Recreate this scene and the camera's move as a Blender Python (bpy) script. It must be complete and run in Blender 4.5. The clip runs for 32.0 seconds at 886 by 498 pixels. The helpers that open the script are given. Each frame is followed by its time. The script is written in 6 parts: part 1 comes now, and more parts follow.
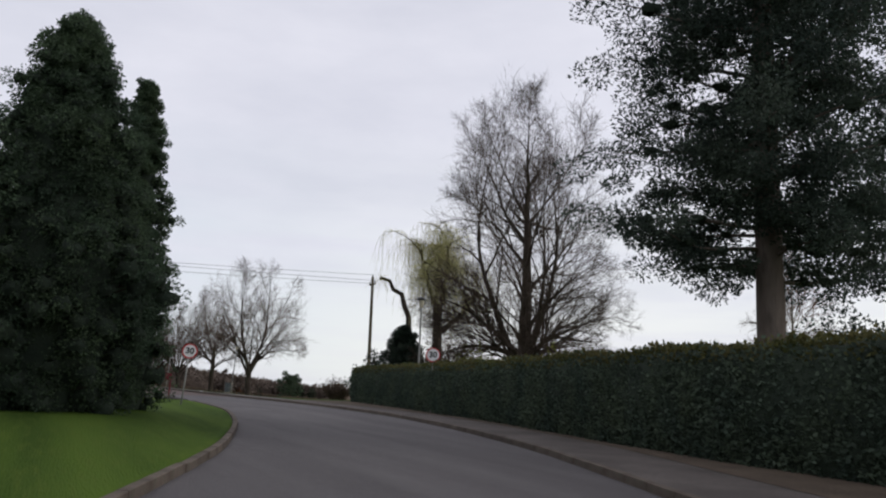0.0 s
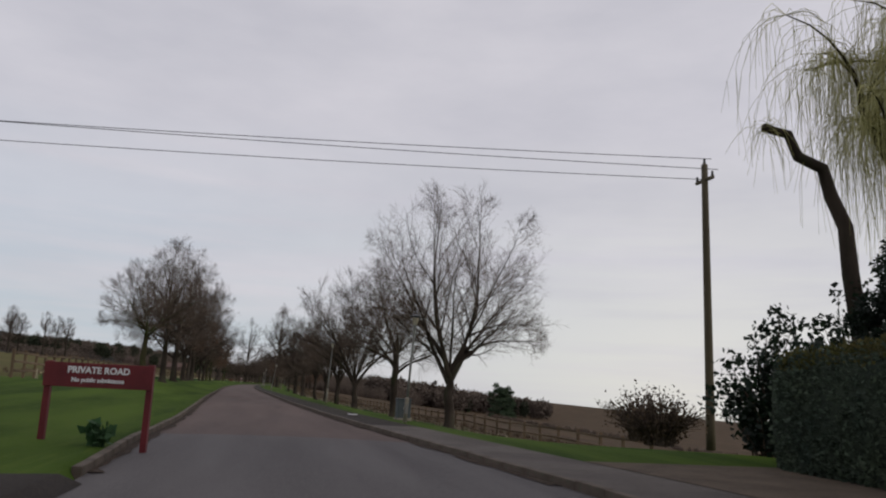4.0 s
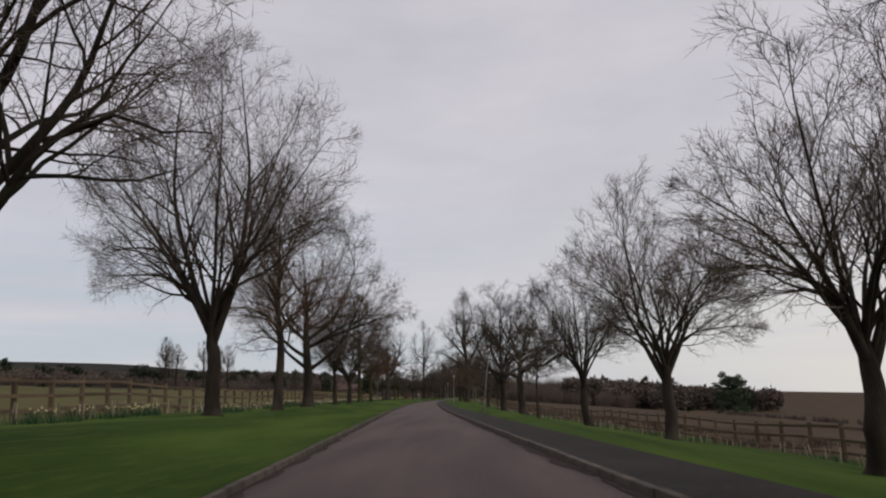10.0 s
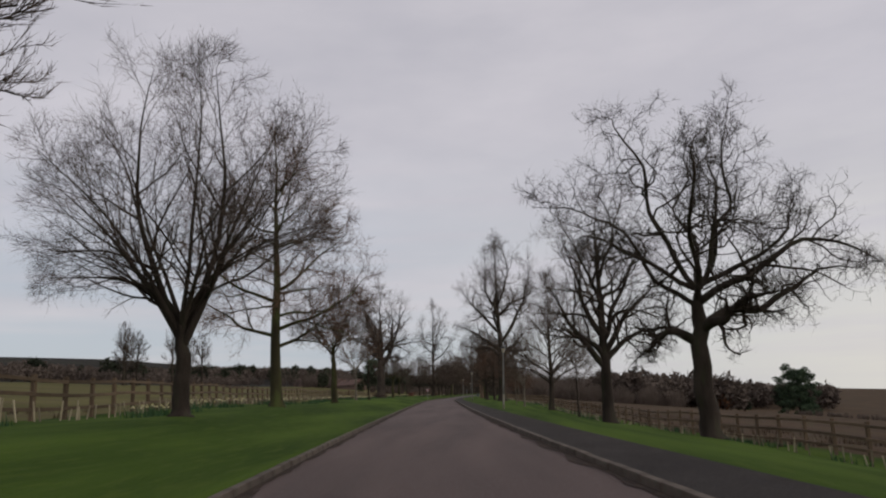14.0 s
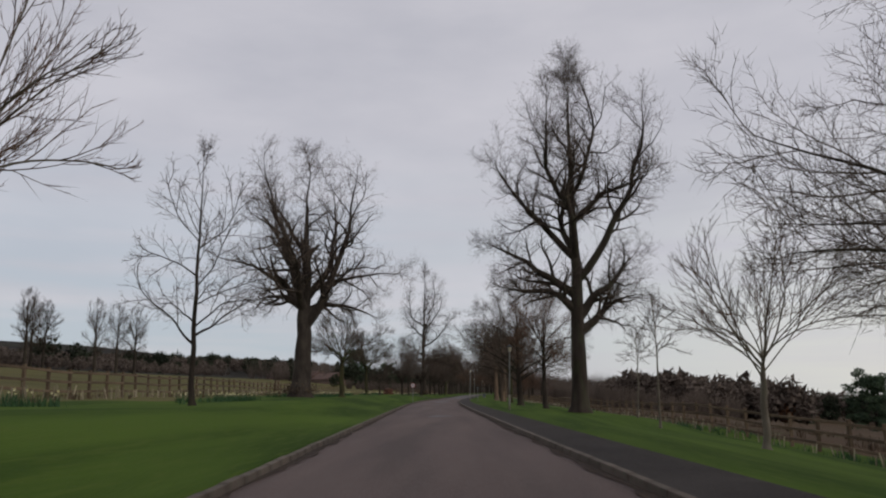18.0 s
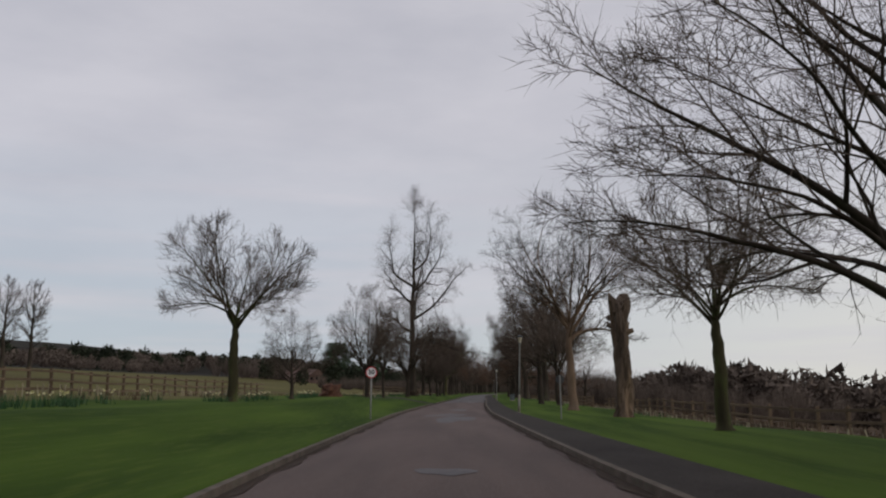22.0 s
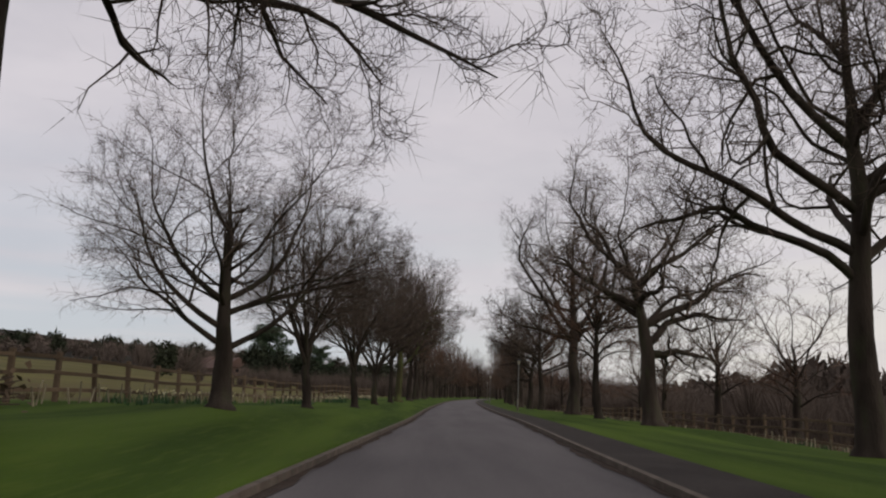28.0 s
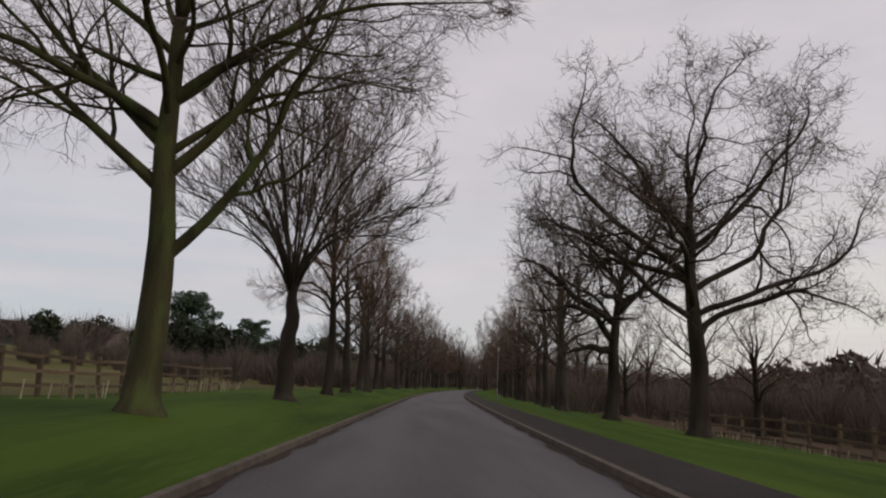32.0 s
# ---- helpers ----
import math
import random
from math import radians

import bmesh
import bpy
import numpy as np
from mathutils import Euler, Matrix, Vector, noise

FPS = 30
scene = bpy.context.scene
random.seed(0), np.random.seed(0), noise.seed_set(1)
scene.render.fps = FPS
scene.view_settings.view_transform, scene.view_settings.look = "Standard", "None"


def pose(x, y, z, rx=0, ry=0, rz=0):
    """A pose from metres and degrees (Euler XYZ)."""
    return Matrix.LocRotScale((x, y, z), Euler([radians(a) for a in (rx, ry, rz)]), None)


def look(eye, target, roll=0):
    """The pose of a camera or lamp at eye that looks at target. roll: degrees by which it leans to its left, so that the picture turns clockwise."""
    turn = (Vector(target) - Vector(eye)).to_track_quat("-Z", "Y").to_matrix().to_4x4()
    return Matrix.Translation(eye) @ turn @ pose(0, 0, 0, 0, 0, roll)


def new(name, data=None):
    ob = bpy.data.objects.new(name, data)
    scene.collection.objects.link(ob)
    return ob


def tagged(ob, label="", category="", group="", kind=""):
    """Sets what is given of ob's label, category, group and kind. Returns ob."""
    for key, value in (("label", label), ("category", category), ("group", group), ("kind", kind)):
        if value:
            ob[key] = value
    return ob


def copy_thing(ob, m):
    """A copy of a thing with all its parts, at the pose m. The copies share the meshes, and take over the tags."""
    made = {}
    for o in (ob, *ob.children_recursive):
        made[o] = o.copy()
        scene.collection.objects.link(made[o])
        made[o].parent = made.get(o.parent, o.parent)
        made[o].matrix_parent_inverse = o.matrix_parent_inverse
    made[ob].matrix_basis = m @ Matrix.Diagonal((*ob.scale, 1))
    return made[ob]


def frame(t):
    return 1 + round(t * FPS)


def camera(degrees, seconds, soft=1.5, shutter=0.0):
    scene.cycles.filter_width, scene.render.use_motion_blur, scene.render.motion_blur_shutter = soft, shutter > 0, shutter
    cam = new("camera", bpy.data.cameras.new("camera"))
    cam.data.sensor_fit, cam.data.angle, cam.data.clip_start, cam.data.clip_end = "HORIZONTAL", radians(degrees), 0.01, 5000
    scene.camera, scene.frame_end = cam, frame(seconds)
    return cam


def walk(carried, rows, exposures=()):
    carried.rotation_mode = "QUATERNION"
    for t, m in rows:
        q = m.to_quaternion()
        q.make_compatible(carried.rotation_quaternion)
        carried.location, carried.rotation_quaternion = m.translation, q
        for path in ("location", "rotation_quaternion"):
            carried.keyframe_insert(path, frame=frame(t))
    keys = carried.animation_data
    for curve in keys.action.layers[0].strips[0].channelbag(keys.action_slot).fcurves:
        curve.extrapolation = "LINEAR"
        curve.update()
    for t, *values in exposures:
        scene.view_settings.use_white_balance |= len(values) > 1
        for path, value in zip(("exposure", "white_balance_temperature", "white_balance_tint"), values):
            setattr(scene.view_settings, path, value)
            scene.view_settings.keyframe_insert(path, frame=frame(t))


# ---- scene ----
cam = camera(58.5, 32.0, soft=2.1)
EYE = 1.25
# seconds, x, y, yaw, pitch, roll
PATH = [
    (0, -7.40, -31.60, -25.61, 9.94, 2.45),
    (0.5, -5.86, -27.51, -22.80, 9.94, 2.54),
    (1, -4.37, -23.32, -21.76, 9.92, 2.70),
    (1.5, -2.99, -18.93, -21.00, 9.95, 2.94),
    (2, -1.75, -14.35, -19.88, 10.03, 3.17),
    (2.5, -0.70, -9.68, -18.04, 10.08, 3.32),
    (3, 0.14, -4.88, -15.66, 10.06, 3.39),
    (3.5, 0.81, 0.00, -13.23, 10.27, 3.45),
    (5.5, 1.55, 20.37, -3.87, 9.48, -0.65),
    (6, 1.19, 25.86, -2.45, 9.69, -1.12),
    (6.5, 0.83, 31.49, -1.40, 9.90, -1.53),
    (7, 0.43, 37.25, -0.73, 10.07, -1.93),
    (7.5, 0.00, 43.12, -0.28, 10.30, -2.24),
    (8, -0.41, 49.14, 0.01, 10.31, -2.41),
    (8.5, -0.83, 55.39, 0.26, 10.45, -2.46),
    (9, -1.24, 61.87, 0.47, 10.44, -2.43),
    (9.5, -1.65, 68.58, 0.69, 10.42, -2.41),
    (10, -2.08, 75.42, 0.87, 10.57, -2.39),
    (10.5, -2.51, 82.40, 1.01, 10.55, -2.36),
    (11, -2.94, 89.53, 1.13, 10.52, -2.29),
    (11.5, -3.38, 96.80, 1.31, 10.59, -2.19),
    (12, -3.82, 104.16, 1.38, 10.57, -2.22),
    (12.5, -4.25, 111.51, 1.40, 10.51, -2.34),
    (13, -4.69, 118.98, 1.46, 10.59, -2.34),
    (13.5, -5.11, 126.60, 1.44, 10.54, -2.34),
    (14, -5.52, 134.43, 1.39, 10.37, -2.40),
    (14.5, -5.92, 142.35, 1.30, 10.32, -2.43),
    (15, -6.29, 150.37, 1.26, 10.31, -2.46),
    (15.5, -6.62, 158.41, 1.26, 10.34, -2.56),
    (17.5, -8.08, 190.50, 0.92, 10.28, -0.71),
    (18, -8.31, 198.64, 0.94, 10.27, -0.63),
    (18.5, -8.58, 206.78, 0.93, 10.25, -0.60),
    (19, -8.84, 214.88, 0.92, 10.24, -0.54),
    (19.5, -9.08, 223.00, 0.93, 10.29, -0.58),
    (20, -9.33, 231.11, 0.86, 10.37, -0.70),
    (20.5, -9.60, 239.23, 0.88, 10.28, -0.70),
    (21, -9.86, 247.34, 0.72, 10.18, -0.75),
    (21.5, -10.10, 255.44, 0.59, 10.21, -0.85),
    (22, -10.32, 263.49, 0.56, 10.25, -0.70),
    (22.5, -10.51, 271.52, 0.47, 10.27, -0.35),
    (23, -10.67, 279.58, 0.42, 10.41, -0.06),
    (23.5, -10.78, 287.60, 0.29, 10.36, 0.02),
    (24, -10.85, 295.64, 0.25, 10.32, 0.07),
    (24.5, -10.91, 303.70, 0.31, 10.18, 0.11),
    (26.5, -10.10, 335.54, -0.47, 10.81, 0.06),
    (27, -9.79, 343.52, -0.49, 10.73, 0.37),
    (27.5, -9.51, 351.51, -0.79, 10.60, 0.71),
    (28, -9.20, 359.53, -1.12, 10.46, 1.04),
    (28.5, -8.85, 367.64, -1.61, 10.29, 1.20),
    (29, -8.50, 375.69, -1.97, 10.45, 1.31),
    (29.5, -8.13, 383.76, -2.26, 10.36, 1.34),
    (30, -7.75, 391.87, -2.37, 10.26, 1.24),
    (30.5, -7.40, 399.93, -2.32, 10.21, 1.39),
    (31, -7.08, 407.93, -2.24, 10.10, 1.76),
    (31.5, -6.76, 415.92, -2.43, 9.93, 1.78),
    (32, -6.44, 423.86, -2.72, 9.77, 1.42),
]


def eye_pose(x, y, yaw, pitch, roll):
    """A camera at eye height that looks yaw degrees left of +y and pitch degrees up."""
    a, b = radians(yaw), radians(pitch)
    ahead = Vector((-math.sin(a) * math.cos(b), math.cos(a) * math.cos(b), math.sin(b)))
    eye = Vector((x, y, EYE))
    return look(eye, eye + ahead, roll)


walk(cam, [(t, eye_pose(x, y, w, p, r)) for t, x, y, w, p, r in PATH],
     [(0, 0.4, 6300, 9), (2, 0.2, 6350, 9), (3.5, 0.08, 6500, 10), (6, -0.02, 6550, 10), (9, 0.05, 6600, 11), (13, -0.05, 6600, 11), (19, -0.05, 6450, 9), (24, 0.0, 6450, 10), (28, 0.1, 6800, 12), (32, 0.06, 6850, 12)])

# ---- daylight: an overcast sky with a weak, wide sun ----
SUN_EL, SUN_AZ = radians(24), radians(115)
world = bpy.data.worlds.new("overcast")
scene.world = world
world.use_nodes = True
wn, wl = world.node_tree.nodes, world.node_tree.links
wn.clear()
w_out = wn.new("ShaderNodeOutputWorld")
w_bg = wn.new("ShaderNodeBackground")
w_bg.inputs["Strength"].default_value = 1.0
sky = wn.new("ShaderNodeTexSky")
sky.sky_type = "NISHITA"
sky.sun_disc = False
sky.sun_elevation, sky.sun_rotation = SUN_EL, SUN_AZ
sky_dim = wn.new("ShaderNodeMixRGB")
sky_dim.blend_type = "MULTIPLY"
sky_dim.inputs["Fac"].default_value = 1.0
sky_dim.inputs["Color2"].default_value = (0.10, 0.10, 0.10, 1)
w_tc = wn.new("ShaderNodeTexCoord")
w_map = wn.new("ShaderNodeMapping")
w_map.inputs["Scale"].default_value = (1.6, 1.6, 5.0)
w_noise = wn.new("ShaderNodeTexNoise")
w_noise.inputs["Scale"].default_value = 2.2
w_noise.inputs["Detail"].default_value = 6
w_noise.inputs["Roughness"].default_value = 0.55
w_ramp = wn.new("ShaderNodeValToRGB")
w_ramp.color_ramp.elements[0].position, w_ramp.color_ramp.elements[0].color = 0.32, (0.56, 0.548, 0.60, 1)
w_ramp.color_ramp.elements[1].position, w_ramp.color_ramp.elements[1].color = 0.66, (0.66, 0.638, 0.684, 1)
# clouds thin out in low streaks near the horizon
w_sep = wn.new("ShaderNodeSeparateXYZ")
w_map2 = wn.new("ShaderNodeMapping")
w_map2.inputs["Scale"].default_value = (1.2, 1.2, 16.0)
w_noise2 = wn.new("ShaderNodeTexNoise")
w_noise2.inputs["Scale"].default_value = 2.0
w_noise2.inputs["Detail"].default_value = 4
w_low = wn.new("ShaderNodeMapRange")
w_low.inputs["From Min"].default_value, w_low.inputs["From Max"].default_value = 0.32, 0.0
w_low.inputs["To Min"].default_value, w_low.inputs["To Max"].default_value = 0.0, 1.0
w_streak = wn.new("ShaderNodeMath")
w_streak.operation = "MULTIPLY"
w_streak2 = wn.new("ShaderNodeMapRange")
w_streak2.inputs["From Min"].default_value, w_streak2.inputs["From Max"].default_value = 0.30, 0.56
w_cover = wn.new("ShaderNodeMixRGB")
w_side = wn.new("ShaderNodeMapRange")
w_side.inputs["From Min"].default_value, w_side.inputs["From Max"].default_value = -0.15, 0.45
w_tone = wn.new("ShaderNodeMixRGB")
w_tone.inputs["Color1"].default_value = (0.47, 0.535, 0.61, 1)
w_tone.inputs["Color2"].default_value = (0.74, 0.73, 0.70, 1)
w_add = wn.new("ShaderNodeMixRGB")
w_add.inputs["Fac"].default_value = 0.12
wl.new(w_tc.outputs["Generated"], w_map.inputs["Vector"])
wl.new(w_map.outputs["Vector"], w_noise.inputs["Vector"])
wl.new(w_noise.outputs["Fac"], w_ramp.inputs["Fac"])
wl.new(w_tc.outputs["Generated"], w_sep.inputs["Vector"])
wl.new(w_sep.outputs["Z"], w_low.inputs["Value"])
wl.new(w_sep.outputs["X"], w_side.inputs["Value"])
wl.new(w_side.outputs["Result"], w_tone.inputs["Fac"])
wl.new(w_tone.outputs["Color"], w_cover.inputs["Color2"])
wl.new(w_tc.outputs["Generated"], w_map2.inputs["Vector"])
wl.new(w_map2.outputs["Vector"], w_noise2.inputs["Vector"])
wl.new(w_noise2.outputs["Fac"], w_streak2.inputs["Value"])
wl.new(w_low.outputs["Result"], w_streak.inputs[0])
wl.new(w_streak2.outputs["Result"], w_streak.inputs[1])
wl.new(w_streak.outputs["Value"], w_cover.inputs["Fac"])
wl.new(w_ramp.outputs["Color"], w_cover.inputs["Color1"])
wl.new(sky.outputs["Color"], sky_dim.inputs["Color1"])
wl.new(w_cover.outputs["Color"], w_add.inputs["Color1"])
wl.new(sky_dim.outputs["Color"], w_add.inputs["Color2"])
wl.new(w_add.outputs["Color"], w_bg.inputs["Color"])
wl.new(w_bg.outputs["Background"], w_out.inputs["Surface"])
sun = new("sun", bpy.data.lights.new("sun", "SUN"))
sun.data.energy, sun.data.angle, sun.data.color = 0.7, radians(20), (1.0, 0.95, 0.9)
sun.matrix_world = look((0, 0, 60), (0 - 60 * math.cos(SUN_EL) * math.sin(SUN_AZ), 0 - 60 * math.cos(SUN_EL) * math.cos(SUN_AZ), 60 - 60 * math.sin(SUN_EL)))


# ---- materials ----
def material(name, low, high, scale=4.0, rough=0.9, bump=0.0, bump_scale=30.0, detail=6.0, fine=None, fine_scale=60.0, fine_amount=0.35, tint=0.0, spec=0.3, metal=0.0, stretch=(1, 1, 1)):
    """Two colours mixed by a broad noise, a finer noise over it, a bump and a small change from piece to piece."""
    m = bpy.data.materials.new(name)
    m.use_nodes = True
    n, l = m.node_tree.nodes, m.node_tree.links
    b = n["Principled BSDF"]
    b.inputs["Roughness"].default_value = rough
    b.inputs["Specular IOR Level"].default_value = spec
    b.inputs["Metallic"].default_value = metal
    tc = n.new("ShaderNodeTexCoord")
    mp = n.new("ShaderNodeMapping")
    mp.inputs["Scale"].default_value = stretch
    l.new(tc.outputs["Object"], mp.inputs["Vector"])
    big = n.new("ShaderNodeTexNoise")
    big.inputs["Scale"].default_value, big.inputs["Detail"].default_value = scale, detail
    l.new(mp.outputs["Vector"], big.inputs["Vector"])
    ramp = n.new("ShaderNodeValToRGB")
    ramp.color_ramp.elements[0].position, ramp.color_ramp.elements[0].color = 0.35, (*low, 1)
    ramp.color_ramp.elements[1].position, ramp.color_ramp.elements[1].color = 0.65, (*high, 1)
    l.new(big.outputs["Fac"], ramp.inputs["Fac"])
    colour = ramp.outputs["Color"]
    small = n.new("ShaderNodeTexNoise")
    small.inputs["Scale"].default_value, small.inputs["Detail"].default_value = fine_scale, 4
    l.new(mp.outputs["Vector"], small.inputs["Vector"])
    mix = n.new("ShaderNodeMixRGB")
    mix.blend_type = "OVERLAY" if fine is None else "MIX"
    if fine is None:
        mix.inputs["Fac"].default_value = fine_amount
        l.new(small.outputs["Color"], mix.inputs["Color2"])
        grey = n.new("ShaderNodeRGBToBW")
        l.new(small.outputs["Color"], grey.inputs["Color"])
        l.new(grey.outputs["Val"], mix.inputs["Color2"])
    else:
        mr = n.new("ShaderNodeMapRange")
        mr.inputs["From Min"].default_value, mr.inputs["From Max"].default_value = 0.5, 0.68
        mr.inputs["To Max"].default_value = fine_amount
        l.new(small.outputs["Fac"], mr.inputs["Value"])
        l.new(mr.outputs["Result"], mix.inputs["Fac"])
        mix.inputs["Color2"].default_value = (*fine, 1)
    l.new(colour, mix.inputs["Color1"])
    colour = mix.outputs["Color"]
    if tint:
        info = n.new("ShaderNodeObjectInfo")
        hsv = n.new("ShaderNodeHueSaturation")
        mr2 = n.new("ShaderNodeMapRange")
        mr2.inputs["To Min"].default_value, mr2.inputs["To Max"].default_value = 1 - tint, 1 + tint
        l.new(info.outputs["Random"], mr2.inputs["Value"])
        l.new(mr2.outputs["Result"], hsv.inputs["Value"])
        l.new(colour, hsv.inputs["Color"])
        colour = hsv.outputs["Color"]
    l.new(colour, b.inputs["Base Color"])
    if bump:
        bn = n.new("ShaderNodeTexNoise")
        bn.inputs["Scale"].default_value, bn.inputs["Detail"].default_value = bump_scale, 5
        l.new(mp.outputs["Vector"], bn.inputs["Vector"])
        bu = n.new("ShaderNodeBump")
        bu.inputs["Strength"].default_value, bu.inputs["Distance"].default_value = bump, 0.03
        l.new(bn.outputs["Fac"], bu.inputs["Height"])
        l.new(bu.outputs["Normal"], b.inputs["Normal"])
    return m


def islands(m, amount):
    """Vary a material from leaf to leaf."""
    n, l = m.node_tree.nodes, m.node_tree.links
    b = n["Principled BSDF"]
    src = b.inputs["Base Color"].links[0].from_socket
    geo = n.new("ShaderNodeNewGeometry")
    hsv = n.new("ShaderNodeHueSaturation")
    mr = n.new("ShaderNodeMapRange")
    mr.inputs["To Min"].default_value, mr.inputs["To Max"].default_value = 1 - amount, 1 + amount
    l.new(geo.outputs["Random Per Island"], mr.inputs["Value"])
    l.new(mr.outputs["Result"], hsv.inputs["Value"])
    l.new(src, hsv.inputs["Color"])
    l.new(hsv.outputs["Color"], b.inputs["Base Color"])
    return m


def translucent(m, amount):
    """Let part of the light through thin leaves and blades."""
    n, l = m.node_tree.nodes, m.node_tree.links
    b = n["Principled BSDF"]
    tr, mx = n.new("ShaderNodeBsdfTranslucent"), n.new("ShaderNodeMixShader")
    mx.inputs["Fac"].default_value = amount
    l.new(b.inputs["Base Color"].links[0].from_socket, tr.inputs["Color"])
    l.new(b.outputs["BSDF"], mx.inputs[1])
    l.new(tr.outputs["BSDF"], mx.inputs[2])
    l.new(mx.outputs["Shader"], n["Material Output"].inputs["Surface"])
    return m


M_ROAD = material("asphalt_warm", (0.078, 0.052, 0.044), (0.122, 0.083, 0.071), 0.5, 0.8, 0.7, 130, fine=(0.155, 0.13, 0.118), fine_scale=34, fine_amount=0.35, spec=0.35, stretch=(1.6, 0.16, 1))
M_ROAD_GREY = material("asphalt_grey", (0.078, 0.070, 0.070), (0.118, 0.108, 0.107), 0.5, 0.8, 0.7, 130, fine=(0.155, 0.14, 0.135), fine_scale=34, fine_amount=0.35, spec=0.35, stretch=(1.6, 0.16, 1))
M_PATCH = material("damp_asphalt", (0.056, 0.048, 0.048), (0.084, 0.072, 0.072), 1.2, 0.6, 0.4, 120, spec=0.4)
M_PATH = material("footpath_asphalt", (0.021, 0.017, 0.015), (0.036, 0.030, 0.027), 0.6, 0.88, 0.6, 150, fine=(0.085, 0.066, 0.05), fine_scale=30, fine_amount=0.5, spec=0.2)
M_PATH_PALE = material("worn_footpath_asphalt", (0.085, 0.072, 0.064), (0.135, 0.116, 0.104), 0.6, 0.85, 0.6, 150, fine=(0.06, 0.052, 0.045), fine_scale=14, fine_amount=0.5)
M_SILT = material("gutter_silt", (0.030, 0.021, 0.016), (0.056, 0.040, 0.028), 3.0, 0.95, 0.8, 60, fine=(0.10, 0.055, 0.03), fine_scale=25, fine_amount=0.6)
M_KERB = material("kerb_stone", (0.075, 0.058, 0.045), (0.125, 0.098, 0.078), 2.5, 0.9, 0.4, 40, fine=(0.07, 0.075, 0.05), fine_scale=9, fine_amount=0.6, tint=0.18)
M_GRASS = material("lawn", (0.030, 0.058, 0.009), (0.070, 0.114, 0.017), 0.7, 0.95, 0.9, 45, fine=(0.080, 0.112, 0.020), fine_scale=9.0, fine_amount=0.5, spec=0.05, stretch=(1.0, 0.09, 1.0))
M_MEADOW = material("olive_meadow", (0.078, 0.074, 0.022), (0.122, 0.110, 0.036), 0.04, 0.95, 0.9, 8, fine=(0.09, 0.062, 0.036), fine_scale=0.3, fine_amount=0.7, spec=0.08)
M_HILL = material("far_wooded_hill", (0.017, 0.016, 0.014), (0.034, 0.031, 0.025), 0.05, 0.95, 0.9, 0.2, fine=(0.044, 0.046, 0.026), fine_scale=0.02, fine_amount=0.7, spec=0.05)
M_FIELD = material("rough_field", (0.046, 0.027, 0.015), (0.085, 0.053, 0.030), 0.08, 0.95, 0.9, 8, fine=(0.062, 0.058, 0.022), fine_scale=0.6, fine_amount=0.7, spec=0.1)
M_BARK = material("bark", (0.025, 0.019, 0.015), (0.058, 0.046, 0.036), 1.6, 0.95, 0.9, 22, fine=(0.040, 0.046, 0.022), fine_scale=2.4, fine_amount=0.5, tint=0.22, spec=0.15, stretch=(1, 1, 0.3))
M_PINE_BARK = material("pine_bark", (0.085, 0.066, 0.055), (0.16, 0.13, 0.11), 2.5, 0.95, 1.0, 14, fine=(0.05, 0.04, 0.034), fine_scale=5, fine_amount=0.6, spec=0.15, stretch=(1, 1, 0.25))
M_MOSS = material("mossy_bark", (0.032, 0.028, 0.016), (0.062, 0.058, 0.026), 1.4, 0.95, 0.9, 22, fine=(0.075, 0.10, 0.028), fine_scale=2.0, fine_amount=0.8, tint=0.15, spec=0.15, stretch=(1, 1, 0.3))
M_TAN = material("tan_bark", (0.10, 0.070, 0.048), (0.20, 0.135, 0.09), 1.3, 0.95, 0.9, 18, fine=(0.07, 0.058, 0.045), fine_scale=1.0, fine_amount=0.7, spec=0.15, stretch=(1, 1, 0.3))
M_BURR = material("burred_bark", (0.030, 0.024, 0.020), (0.062, 0.050, 0.040), 2.4, 0.95, 1.0, 12, fine=(0.085, 0.07, 0.055), fine_scale=4.0, fine_amount=0.5, tint=0.1, spec=0.15, stretch=(1, 1, 0.4))
M_PALE = material("pale_young_bark", (0.11, 0.092, 0.07), (0.18, 0.155, 0.12), 3, 0.9, 0.5, 40, fine=(0.1, 0.1, 0.06), fine_scale=5, fine_amount=0.5, stretch=(1, 1, 0.4))
M_TWIG = islands(material("twigs", (0.074, 0.056, 0.045), (0.115, 0.089, 0.070), 0.9, 0.95, tint=0.25, spec=0.1), 0.25)
M_TWIG_RED = islands(material("reddish_twigs", (0.085, 0.052, 0.036), (0.13, 0.08, 0.055), 0.9, 0.95, tint=0.2, spec=0.1), 0.25)
M_WILLOW = islands(material("willow_shoots", (0.30, 0.28, 0.11), (0.42, 0.40, 0.18), 0.8, 0.85, tint=0.1), 0.2)
M_SNAG = material("dead_wood", (0.055, 0.040, 0.030), (0.12, 0.085, 0.058), 1.1, 0.95, 1.0, 14, fine=(0.22, 0.15, 0.09), fine_scale=1.6, fine_amount=0.6, stretch=(1, 1, 0.18))
M_STUMP = material("red_brown_rotten_wood", (0.06, 0.028, 0.018), (0.12, 0.055, 0.034), 3.0, 0.95, 1.0, 14)
M_HEDGE = islands(material("clipped_hedge", (0.060, 0.086, 0.066), (0.098, 0.128, 0.084), 0.8, 0.65, tint=0.0, spec=0.25), 0.5)
M_HEDGE_TOP = islands(material("hedge_new_growth", (0.075, 0.085, 0.025), (0.115, 0.10, 0.04), 0.9, 0.8, spec=0.25), 0.4)
